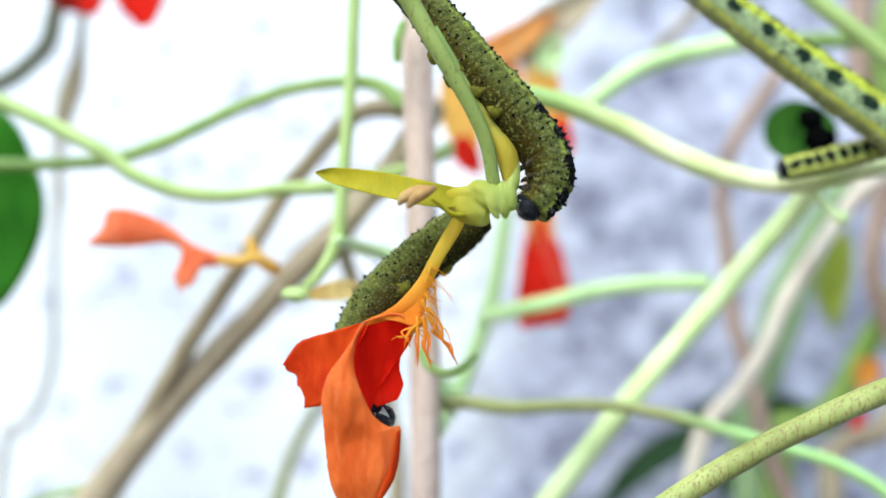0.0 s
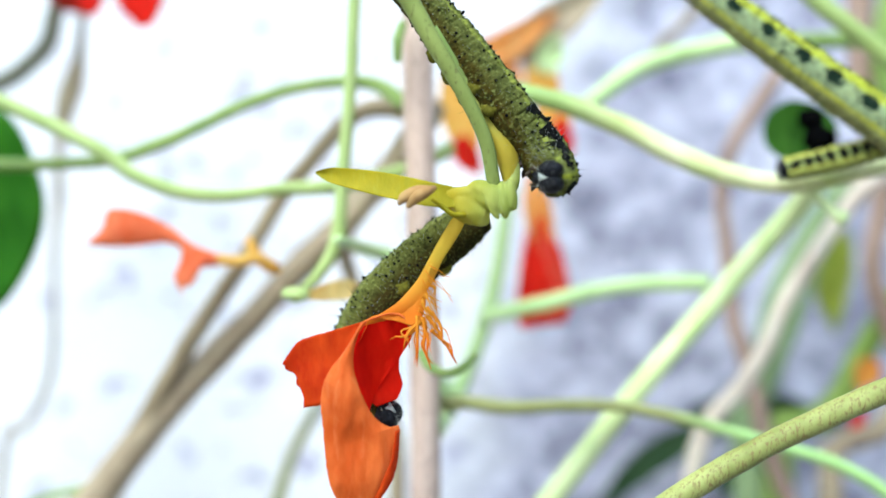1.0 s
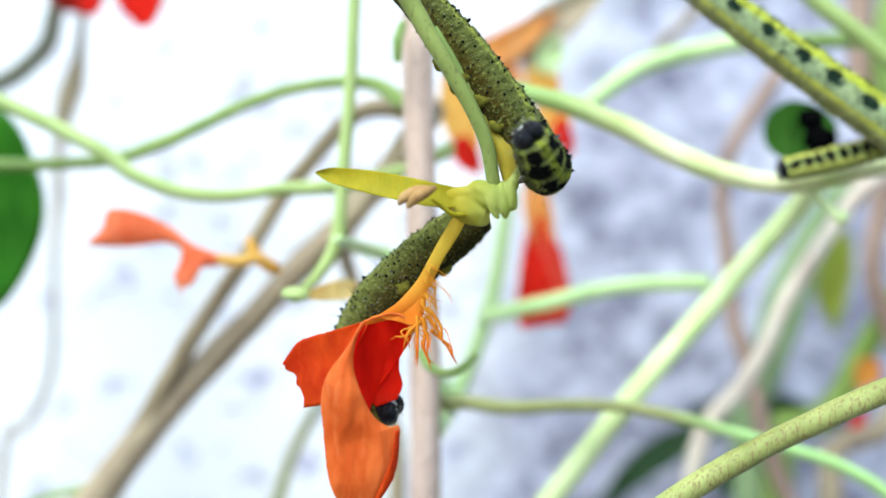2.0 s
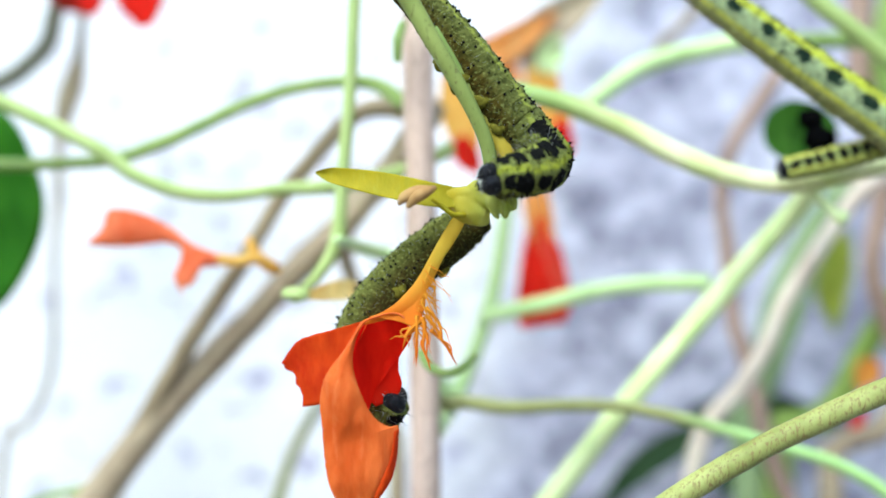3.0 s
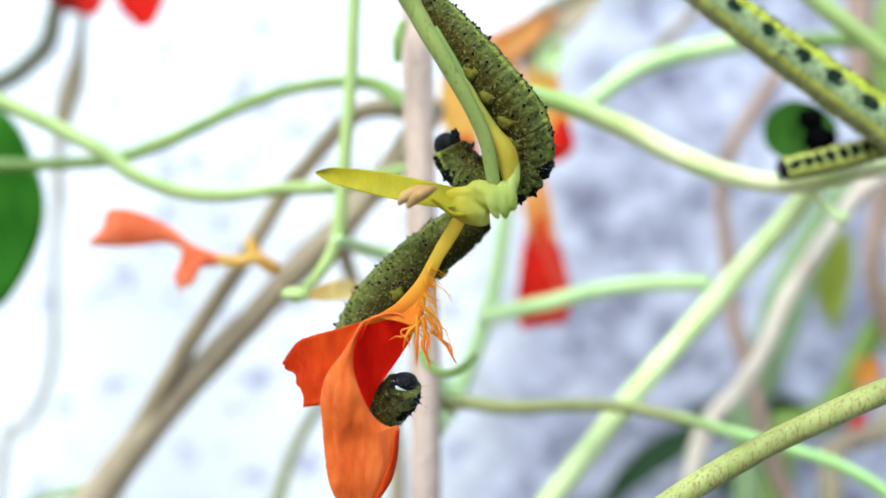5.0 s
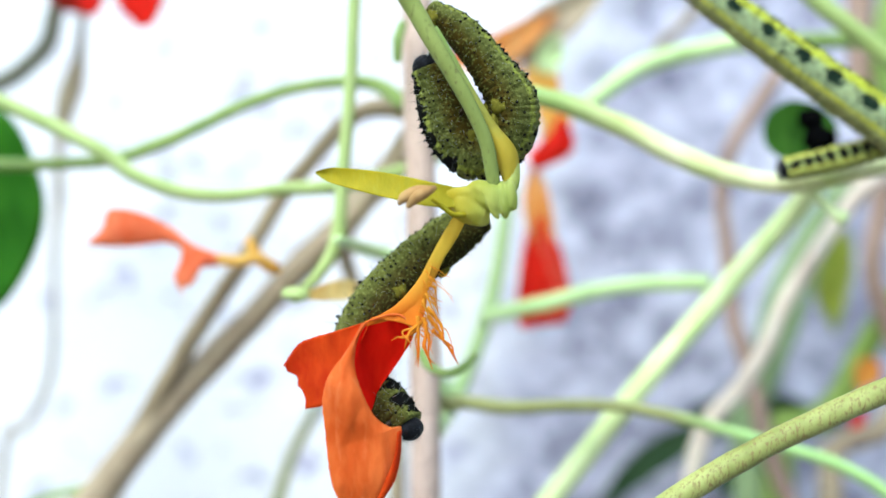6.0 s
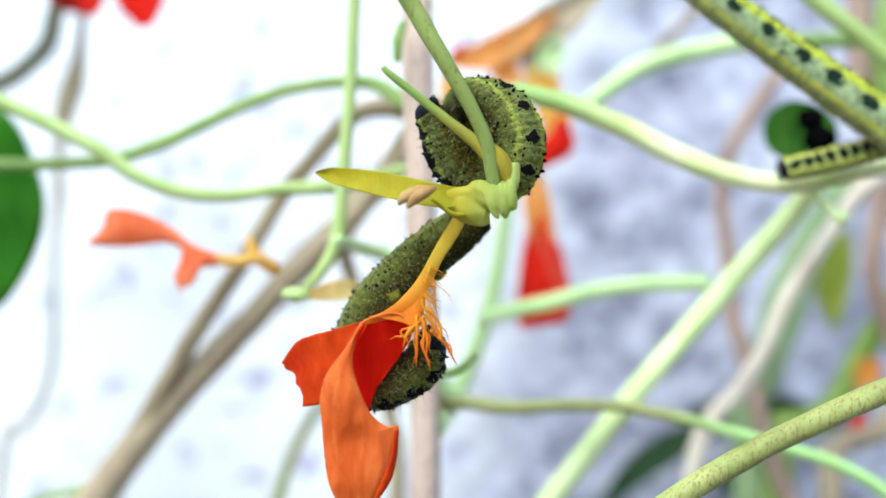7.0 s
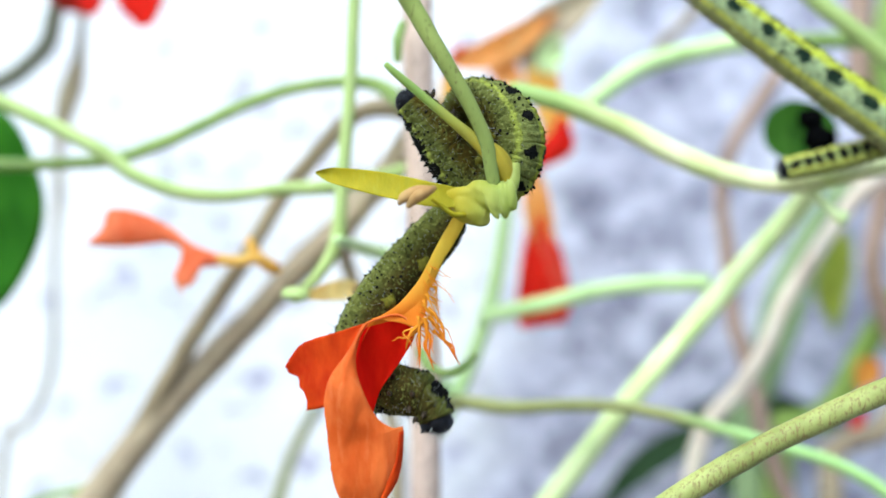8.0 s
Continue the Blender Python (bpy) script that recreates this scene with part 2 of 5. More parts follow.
def skin_paint(name, coat, spot, reach):
    """Caterpillar skin in a ring's own space, by the angle round the body: yellow line on the back, black blotch beside
    it, yellow line on the flank, olive belly with shade painted in. spot: the blotch's length in mm; reach: its width
    as a share of half the girth."""
    p = Paint(name, 0.75, 0.02)
    sep = p.t.nodes.new("ShaderNodeSeparateXYZ")
    p.put(sep.inputs[0], p.co)
    x, y, z = sep.outputs
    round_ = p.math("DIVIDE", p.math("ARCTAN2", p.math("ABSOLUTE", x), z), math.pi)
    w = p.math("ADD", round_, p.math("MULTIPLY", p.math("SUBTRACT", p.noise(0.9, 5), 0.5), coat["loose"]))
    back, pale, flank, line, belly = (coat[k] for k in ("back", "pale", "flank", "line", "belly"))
    # last two stops: belly skin colour, deepened with shade that gathers underneath
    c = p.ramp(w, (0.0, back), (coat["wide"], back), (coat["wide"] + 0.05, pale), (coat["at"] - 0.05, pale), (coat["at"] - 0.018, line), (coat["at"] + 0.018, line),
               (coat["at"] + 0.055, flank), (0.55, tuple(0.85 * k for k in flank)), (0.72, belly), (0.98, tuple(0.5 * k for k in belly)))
    c = p.mix(p.ramp(p.noise(0.8, 5), (0.46, 0.0), (0.66, coat["dirt"])), c, tuple(0.24 * k for k in flank))
    c = p.mix(p.ramp(p.noise(0.36, 4), (0.54, 0.0), (0.68, coat["grain"])), c, tuple(a + 1.7 * k for a, k in zip((0.03, 0.03, 0.012), flank)))
    c = p.mix(p.ramp(p.cells(0.72), (0.10, coat["dots"]), (0.17, 0.0)), c, (0.010, 0.011, 0.008))
    if spot:
        across = p.math("POWER", p.math("DIVIDE", p.math("SUBTRACT", round_, 0.075 + reach), reach), 2.0)
        along = p.math("POWER", p.math("DIVIDE", p.math("MULTIPLY", y, 1000.0), spot), 2.0)
        d = p.math("ADD", p.math("ADD", across, along), p.math("MULTIPLY", p.math("SUBTRACT", p.noise(0.7, 5), 0.5), coat["torn"]))
        c = p.mix(p.ramp(d, (0.85, 0.98), (1.05, 0.0)), c, coat.get("ink", (0.004, 0.004, 0.005)))
    p.color(c)
    p.bump(p.noise(0.3, 5), 0.8, 0.0003)
    return p.m


p = Paint("black bristle", 0.8, 0.02)
p.color(p.ramp(p.noise(0.3), (0.3, (0.003, 0.003, 0.003)), (0.7, (0.010, 0.010, 0.010))))
BRISTLE = p.m
p = Paint("pale hair", 0.5, 0.4)
p.color(p.ramp(p.noise(0.5), (0.3, (0.16, 0.15, 0.12)), (0.7, (0.5, 0.5, 0.45))))
HAIR = p.m
p = Paint("head capsule", 0.45, 0.12)
p.color(p.ramp(p.noise(0.7, 5), (0.45, (0.004, 0.004, 0.005)), (0.66, (0.012, 0.013, 0.016)), (0.80, (0.08, 0.09, 0.10))))
p.bump(p.noise(0.35, 5), 0.8, 0.0003)
HEAD = p.m
p = Paint("pale face plate", 0.4)
p.color(p.ramp(p.noise(0.4), (0.3, (0.30, 0.32, 0.26)), (0.7, (0.55, 0.56, 0.46))))
FACE = p.m
p = Paint("proleg skin", 0.85, 0.03)
p.color(p.ramp(p.noise(0.5), (0.3, (0.075, 0.068, 0.008)), (0.7, (0.17, 0.155, 0.018))))
PROLEG = p.m
p = Paint("leg skin", 0.5, 0.2)
p.color(p.ramp(p.noise(0.4), (0.3, (0.012, 0.008, 0.004)), (0.7, (0.05, 0.032, 0.014))))
LEG = p.m

# ---- setting: ground, wall ----
bm = bmesh.new()
lines = [-400, -120, -40, -15, -8] + [-4 + 0.2 * k for k in range(41)] + [8, 15, 40, 120, 400]
grid = [[bm.verts.new((x, y - 1, 0.012 * noise.noise(Vector((x * 3.5, y * 3.5, 0))))) for y in lines] for x in lines]
for i in range(len(lines) - 1):
    for k in range(len(lines) - 1):
        bm.faces.new((grid[i][k], grid[i + 1][k], grid[i + 1][k + 1], grid[i][k + 1]))
tagged(part("ground", bm, SOIL), "dark crumbly garden soil at the foot of the wall", "ground", kind="structure")

bm = bmesh.new()
nx, nz = 90, 60
front = [[bm.verts.new((-1.6 + 3.2 * i / nx, 0.24 + 0.002 * noise.noise(Vector((i * 0.9, 0, k * 0.9))), -0.06 + 2.2 * k / nz)) for k in range(nz + 1)] for i in range(nx + 1)]
for i in range(nx):
    for k in range(nz):
        bm.faces.new((front[i][k], front[i + 1][k], front[i + 1][k + 1], front[i][k + 1]))
rim = [front[i][0] for i in range(nx + 1)] + [front[nx][k] for k in range(1, nz + 1)] + [front[i][nz] for i in range(nx - 1, -1, -1)] + [front[0][k] for k in range(nz - 1, 0, -1)]
rear = [bm.verts.new((v.co.x, 0.46, v.co.z)) for v in rim]
for k in range(len(rim)):
    q = (k + 1) % len(rim)
    bm.faces.new((rim[k], rear[k], rear[q], rim[q]))
bm.faces.new(rear)
tagged(part("wall", bm, PLASTER), "rough mottled plaster wall, white at left, grey towards right and bottom", "wall", kind="structure")

# ---- the cane ----
cane = thing("garden_cane", (-2.2, 168.0, 514.2), "weathered tan garden cane stuck upright in the soil", "cane")
bm = bmesh.new()
tube(bm, [(-2.0, 168, -30, 2.1), (-2.2, 168, 300, 2.1), (-2.4, 168.0, 515.6, 2.11), (-2.8, 168.0, 537.6, 2.14), (-3.1, 168.0, 561.0, 2.11), (-3.6, 168.0, 584.4, 2.18), (-4.4, 168, 700, 2.0), (-6, 168, 900, 1.8)], 18, 120, 0.05)
part("pole", bm, CANE, cane)

# ---- the climbing plants ----
vine = thing("nasturtium_vine", (-22, 190, 0), "climbing nasturtium with green stalks and brown woody stems", "plant")
bush = thing("nasturtium_bush", (60, 190, 0), "nasturtium with pale green crossing stalks and leaves", "plant")
thicket = thing("nasturtium_thicket", (75.0, 212.5, 0.0), "thicket of green and brown nasturtium stalks before the wall", "plant")


def stem(parent, material, *points, label="", name="stem", rough=0.08):
    bm = bmesh.new()
    tube(bm, points, 12, 14 * len(points), rough, seed=len(bpy.data.objects) * 1.7)
    return part(name, bm, material, parent, label)


stem(vine, PALE, (-10.9, 164.0, 592.7, 0.84), (-11.9, 164.0, 583.5, 0.84), (-12.5, 164.0, 572.2, 0.91), (-13.6, 164.0, 558.4, 0.91), (-14.4, 164.0, 550.8, 0.99), (-16.9, 164.0, 546.4, 0.76), (-18.9, 164.0, 544.5, 0.54), (-20.8, 165.0, 543.7, 0.30))
stem(vine, PALE, (-74.5, 170.0, 575.3, 1.03), (-61.9, 170.0, 570.6, 1.10), (-54.0, 170.0, 567.0, 1.10), (-47.7, 170.0, 563.7, 1.10), (-42.9, 170.0, 560.3, 1.03), (-36.6, 170.0, 558.0, 1.03), (-30.3, 170.0, 557.5, 0.95), (-23.2, 170.0, 558.3, 0.95), (-14.7, 172.0, 559.0, 1.04), (-5.2, 174.0, 561.4, 1.05), (1.3, 176.0, 564.6, 1.06))
stem(vine, GREEN, (-77.1, 176.0, 562.3, 0.98), (-64.1, 176.0, 562.2, 0.98), (-55.9, 176.0, 562.3, 0.90), (-47.7, 176.0, 563.0, 0.90), (-41.2, 176.0, 565.1, 0.98), (-35.5, 176.0, 567.6, 0.90), (-28.9, 176.0, 570.8, 0.90), (-21.6, 176.0, 573.2, 0.90), (-14.2, 176.0, 574.2, 0.98), (-9.3, 176.0, 573.6, 1.14), (-5.1, 172.0, 570.2, 1.28))
stem(vine, BROWN, (-2.0, 182.0, 569.9, 1.69), (-7.1, 182.0, 571.0, 1.61), (-11.3, 182.0, 571.0, 1.44), (-15.1, 182.0, 568.5, 1.35), (-19.3, 182.0, 563.8, 1.35), (-24.0, 182.0, 558.1, 1.27), (-28.2, 182.0, 551.1, 1.27), (-32.2, 183.0, 545.0, 1.36), (-37.5, 184.0, 537.3, 1.45), (-42.7, 186.0, 528.9, 1.55), (-47.9, 188.0, 520.4, 1.40), label="brown side stem")
stem(vine, OLIVE, (-2.0, 178.0, 570.7, 2.48), (-5.9, 184.0, 564.6, 2.22), (-15.9, 186.0, 553.1, 2.16), (-21.1, 186.0, 548.2, 2.25), (-29.0, 187.0, 539.7, 2.08), (-36.1, 188.0, 532.5, 2.27), (-43.1, 188.0, 525.0, 2.53), (-49.5, 189.0, 517.2, 2.72), (-56.8, 190.0, 507.3, 3.18), (-67.4, 190.0, 492.8, 3.26), (-70, 190, 420, 3.2), (-60, 190, 250, 3.2), (-35, 190, 90, 3.3), (-22, 190, -20, 3.5), label="thick woody main stem")
stem(vine, GREEN, (-74.8, 190.9, 504.0, 0.71), (-64.1, 190.9, 510.2, 0.71), (-57.8, 190.4, 512.2, 0.71), (-52.4, 190.0, 514.4, 0.71), (-48.6, 189.0, 518.1, 0.61))
stem(vine, FADED, (-19.6, 201.2, 526.7, 0.75), (-21.9, 201.2, 521.9, 0.84), (-24.9, 201.2, 516.0, 0.94), (-27.2, 201.2, 508.8, 1.03), (-29.3, 201.2, 498.7, 1.03), (-35.0, 201.2, 400.0, 1.12), (-24.0, 194.5, 200.0, 1.36), (-22, 190, -10, 1.6))
stem(thicket, GREYSTEM, (-61.0, 205.8, 597.8, 1.44), (-65.3, 205.8, 590.7, 1.53), (-66.8, 205.8, 584.9, 1.63), (-70.6, 205.8, 580.8, 1.63), (-74.9, 205.8, 578.2, 1.63), (-86.3, 205.8, 574.0, 1.63))
stem(thicket, TAN, (-61.9, 210.2, 596.0, 0.78), (-62.5, 210.2, 587.2, 0.78), (-63.0, 210.2, 582.3, 1.17), (-64.1, 210.2, 577.9, 2.05), (-65.4, 210.2, 573.5, 1.66), (-66.4, 210.2, 566.7, 0.78), (-66.4, 210.2, 558.9, 0.78), (-67.2, 210.2, 549.1, 0.49), (-67.2, 210.2, 534.5, 0.49), (-68.5, 210.2, 525.7, 0.58), (-73.1, 210.2, 517.4, 0.58), (-76.5, 210.2, 508.1, 0.58), (-90.0, 210.2, 380.0, 0.72), (-80.0, 210.2, -10.0, 1.07), label="thin dry hanging stalk")
stem(bush, HIGHLIT, (9.4, 168.0, 572.1, 1.09), (13.6, 166.0, 570.7, 1.31), (18.1, 165.0, 569.2, 1.46), (25.0, 165.0, 566.3, 1.53), (31.9, 165.0, 562.7, 1.53), (39.5, 165.0, 559.9, 1.46), (47.2, 165.0, 558.8, 1.38), (54.8, 165.0, 560.0, 1.23), (60.1, 165.0, 561.4, 1.15), (70.2, 165.0, 564.6, 1.07))
stem(bush, BRIGHT, (21.0, 180.0, 571.0, 1.34), (25.4, 185.0, 574.6, 1.46), (30.2, 188.0, 578.0, 1.57), (36.7, 190.0, 580.3, 1.59), (44.6, 190.0, 582.0, 1.50), (48.0, 190.0, 582.3, 1.50))
stem(bush, GREEN, (46.5, 191.0, 582.2, 1.35), (56.1, 191.0, 582.6, 1.30), (69.2, 191.0, 582.8, 1.30), (80.8, 191.0, 583.0, 1.30))
stem(bush, PALE, (47.6, 172.0, 590.0, 1.28), (53.2, 172.0, 584.8, 1.36), (57.2, 172.0, 581.6, 1.36), (62.6, 172.0, 577.2, 1.36), (71.5, 172.0, 570.0, 1.36))
stem(bush, CREAM, (-20, 190, -20, 3.0), (-18, 186, 300, 2.6), (-9, 180, 480, 2.0), (4.2, 178.0, 499.4, 1.8), (14.6, 178.0, 512.1, 1.75), (21.6, 178.0, 520.9, 1.75), (28.8, 178.0, 529.9, 1.75), (36.0, 178.0, 538.2, 1.70), (43.5, 178.0, 546.8, 1.74), (50.3, 176.0, 555.0, 1.63), (52.2, 170.0, 559.4, 1.34), label="long straight pale stalk")
stem(bush, BRIGHT, (5.4, 190.0, 539.0, 0.88), (8.5, 190.0, 539.9, 1.15), (15.4, 188.0, 541.5, 1.31), (24.0, 187.0, 543.7, 1.22), (31.6, 186.0, 544.7, 1.21), (39.8, 182.0, 545.0, 1.18))
stem(bush, BRIGHT, (10.7, 190.9, 559.8, 1.06), (9.6, 190.9, 553.7, 1.15), (8.1, 190.9, 544.7, 1.24), (5.4, 190.9, 535.0, 1.24), (1.9, 190.0, 527.2, 1.50), (-1.2, 180.0, 523.3, 1.50))
stem(bush, TURNING, (-2.7, 172.0, 528.1, 1.12), (2.1, 172.0, 528.4, 0.96), (9.3, 172.0, 527.6, 1.04), (17.2, 172.0, 527.9, 0.96), (25.2, 172.0, 527.7, 0.88), (33.2, 172.0, 526.2, 0.88), (41.2, 172.0, 524.0, 0.88), (49.2, 172.0, 521.7, 0.88), (55.6, 172.0, 519.6, 0.96), (62.6, 172.0, 515.6, 0.96), (69.9, 172.0, 508.6, 0.96))
stem(bush, SPECK, (19.8, 135.0, 518.1, 1.38), (26.1, 135.0, 522.5, 1.38), (31.1, 135.0, 525.6, 1.38), (37.4, 135.0, 529.0, 1.38), (43.6, 135.0, 531.9, 1.38), (49.1, 135.0, 534.3, 1.38), (57.4, 135.0, 537.5, 1.38), label="sturdy green stalk with reddish speckles", rough=0.05)
stem(bush, STRAW, (38.5, 192.2, 509.0, 1.34), (39.6, 192.2, 515.3, 1.52), (41.6, 192.2, 522.0, 1.52), (46.5, 192.2, 527.6, 1.52), (50.7, 192.2, 534.0, 1.43), (54.3, 192.2, 542.0, 1.43), (60.7, 192.2, 552.1, 1.43), (66.5, 192.2, 559.5, 1.43), (74.6, 192.2, 566.2, 1.34), label="pale tan dry stalk")
stem(bush, CREAM, (49.4, 166.0, 558.2, 0.69), (51.4, 165.0, 556.4, 0.69), (52.8, 164.0, 554.9, 0.76), (53.6, 164.0, 554.3, 1.14), (54.2, 164.0, 553.8, 0.91))
stem(thicket, RUSSET, (57.9, 205.8, 581.6, 1.24), (53.6, 205.8, 575.0, 1.34), (48.8, 205.8, 567.3, 1.34), (47.0, 205.8, 559.7, 1.24), (48.1, 205.8, 549.2, 1.34), (49.3, 205.8, 536.7, 1.34), (53.6, 205.8, 521.5, 1.44), (80.0, 205.8, 400.0, 1.46), (75.0, 212.5, -10.0, 1.77), label="thin reddish brown stalk")
stem(thicket, BROWN, (37.1, 212.5, 584.6, 0.89), (43.0, 212.5, 590.6, 0.98), (49.0, 212.5, 597.5, 0.98))
stem(thicket, MOSS, (72.0, 214.8, 563.0, 1.80), (66.4, 214.8, 555.6, 1.90), (61.4, 214.8, 547.1, 2.00), (57.8, 214.8, 538.1, 2.00), (56.0, 214.8, 526.2, 1.99), (55.5, 214.8, 504.2, 1.99), (75.0, 214.8, 350.0, 1.75), (75.0, 212.5, -10.0, 1.77))
stem(thicket, LEAF_YOUNG, (84.5, 212.5, 547.2, 2.17), (74.6, 212.5, 534.3, 2.17), (67.6, 212.5, 520.5, 2.36), (58.8, 212.5, 504.8, 2.57), (75.0, 213.4, 350.0, 1.76), (75.0, 212.5, -10.0, 1.77))
stem(thicket, OLIVE, (79.6, 210.2, 524.7, 1.95), (72.8, 210.2, 514.9, 2.15), (66.9, 210.2, 505.2, 2.15), (75.0, 211.6, 350.0, 1.78), (75.0, 212.5, -10.0, 1.77))
stem(thicket, MOSS, (66.1, 217.0, 550.1, 2.01), (62.1, 217.0, 538.0, 2.21), (57.0, 217.0, 523.9, 2.01), (54.0, 217.0, 503.7, 2.01), (70.0, 216.1, 350.0, 1.74), (75.0, 212.5, -10.0, 1.77))
stem(thicket, GREEN, (77.0, 206.0, 597.0, 2.0), (75.0, 206.0, 588.0, 2.0), (74.6, 206.0, 580.0, 1.9), (77.5, 206.0, 570.0, 1.8), (84.0, 206.0, 562.0, 1.7))
stem(thicket, RUSSET, (71.3, 208.0, 597.0, 2.3), (71.0, 208.0, 587.5, 2.3), (71.6, 208.0, 577.1, 2.0), (75.0, 208.0, 560.8, 1.94), (73.5, 208.0, 546.2, 1.74), (77.9, 208.0, 532.7, 1.74))
stem(vine, BRIGHT, (-13.8, 158.0, 551.2, 0.66), (-11.4, 170.0, 550.2, 0.95), (-7.7, 176.0, 549.1, 1.06), (-3.1, 172.0, 547.7, 1.04))
stem(vine, OLIVE, (-12.7, 190.9, 562.5, 1.42), (-15.2, 190.9, 553.7, 1.42), (-15.2, 190.9, 546.5, 1.33), (-12.7, 190.9, 543.0, 1.06), (-10.6, 192.7, 535.7, 1.07), (-8.4, 193.6, 523.1, 1.26), (-7.4, 194.5, 508.6, 1.45), (-10.0, 194.5, 400.0, 1.46), (-22.0, 192.2, -10.0, 1.77))
stem(bush, BRIGHT, (-2.6, 176.0, 532.9, 1.14), (-0.7, 176.0, 529.7, 1.96), (0.7, 176.0, 527.9, 1.80), (2.3, 175.0, 527.7, 1.06), name="node")
stem(vine, GREEN, (-5.4, 163.0, 580.3, 0.61), (-6.0, 162.0, 577.9, 0.75), (-6.1, 162.0, 574.9, 0.60), name="bud")
stem(vine, GREEN, (-2.9, 160.0, 536.6, 0.67), (-1.8, 158.0, 534.8, 0.66), (0.3, 157.0, 534.0, 0.58), (2.3, 157.0, 534.6, 0.58), (4.3, 158.0, 536.3, 0.44), name="tendril")


def round_leaf(parent, material, at, radius, tilt, seed, label="", squash=1.0):
    """A nearly round shield leaf with a wavy rim, radial veins and a sunken middle."""
    bm = bmesh.new()
    m = pose(0, 0, 0, *tilt).to_3x3()
    rings, k = 12, 56
    layers = []
    for side in (0.0, 0.35):
        rows = []
        for i in range(1, rings + 1):
            f = i / rings
            row = []
            for j in range(k):
                a = 2 * math.pi * j / k
                rim = 1 + 0.05 * f * noise.noise(Vector((math.cos(a) * 2, math.sin(a) * 2, seed))) + 0.006 * f * math.cos(9 * a)
                vein = 0.35 * max(0.0, math.cos(9 * a)) ** 10 * (1 - 0.6 * f)
                h = radius * (0.10 * f * f + 0.05 * f * noise.noise(Vector((math.cos(a) * 1.5, math.sin(a) * 1.5, seed + 4)))) + vein
                q = Vector((math.cos(a) * radius * f * rim, -h + side, math.sin(a) * radius * f * rim * squash))
                row.append(bm.verts.new((m @ q + Vector(at)) * 0.001))
            rows.append(row)
        mid = bm.verts.new((m @ Vector((0, side, 0)) + Vector(at)) * 0.001)
        for j in range(k):
            bm.faces.new((mid, rows[0][j], rows[0][(j + 1) % k]))
            for r0, r1 in zip(rows, rows[1:]):
                bm.faces.new((r0[j], r1[j], r1[(j + 1) % k], r0[(j + 1) % k]))
        layers.append(rows[-1])
    for j in range(k):
        bm.faces.new((layers[0][j], layers[1][j], layers[1][(j + 1) % k], layers[0][(j + 1) % k]))
    return part("leaf", bm, material, parent, label)


round_leaf(vine, LEAF, (-80.1, 185.0, 556.3), 19.4, (4, 0, 6), 1.0, "large round green leaf")
round_leaf(bush, LEAF_SMALL, (52.8, 180.0, 567.1), 5.45, (0, 20, -10), 5.0, "small round green leaf spotted with droppings", 0.85)


def blade(parent, material, points, width, seed=0.0, name="leaf", label=""):
    """A long leaf or thin petal along a middle line of (x, y, z) points, width in mm at its middle."""
    line = spline(points, 16)
    d = Vector(line[-1] - line[0])
    side = Vector((-d.z, 0, d.x)).normalized()
    one, two = [], []
    for i, q in enumerate(line):
        w = width * 0.5 * (math.sin(math.pi * min(0.97, 0.04 + i / 15)) ** 0.7) + 0.05
        one.append(tuple(Vector(q) - side * w)), two.append(tuple(Vector(q) + side * w))
    bm = bmesh.new()
    sheet(bm, one, two, 8, 24, 0.3, -0.15 * width, 0.06 * width, 0, seed)
    return part(name, bm, material, parent, label)


blade(thicket, LEAF_DARK, [(29.4, 229.6, 501.1), (36.9, 229.6, 508.5), (46.3, 228.7, 514.5), (57.8, 227.8, 517.8)], 5.78, 1)
blade(thicket, LEAF_DARK, [(46.2, 228.2, 518.9), (54.7, 228.2, 520.2), (65.2, 228.2, 518.9), (75.9, 228.2, 516.7)], 7.47, 2)
blade(thicket, LEAF_YELLOW, [(73.7, 224.0, 553.7), (72.4, 224.0, 547.3), (71.5, 224.0, 541.1), (72.2, 224.0, 534.7)], 6.6, 3)
blade(thicket, LEAF_DARK, [(51.0, 226.0, 504.0), (57.3, 226.0, 512.3), (63.6, 226.0, 518.6)], 5.86, 4)

# ---- droppings on the small leaf ----
for at, s in (((51.9, 172.0, 568.3), 1.84), ((53.0, 171.0, 565.4), 2.22)):
    bm = bmesh.new()
    blob(bm, at, (s, s * 1.3, s * 0.92), s, 0.2, 0.6)
    ob = part("dropping", bm, FRASS, at=at)
    tagged(ob, "round black caterpillar dropping stuck on a leaf", "dropping", "droppings on the leaf")


# ---- the near blossom ----
blossom = thing("nasturtium_blossom", (5.5, 134.0, 556.9), "half-eaten orange nasturtium blossom hanging on a green stalk", "flower", "blossoms")
stem(blossom, STALK, (-8.8, 131.0, 584.7, 1.09), (-4.0, 132.0, 577.5, 1.04), (-1.5, 132.0, 573.2, 0.98), (1.0, 132.5, 569.1, 0.89), (3.2, 133.0, 565.2, 0.83), (4.8, 133.5, 561.5, 0.81), (5.5, 134.0, 557.7, 0.75), (5.9, 134.6, 556.0, 0.56), name="stalk", label="green stalk with brown streaks", rough=0.05)
bm = bmesh.new()
blob(bm, (5.2, 134.4, 555.8), (2.74, 1.49, 1.56), 1, 0.12, 0.6, (0, 25, 0))
blob(bm, (6.6, 134.2, 555.7), (1.4, 1.0, 1.8), 4, 0.15, 0.5, (0, -12, 0))
blob(bm, (3.0, 134.6, 554.4), (2.61, 1.24, 1.62), 7, 0.16, 0.6, (0, 28, 0))
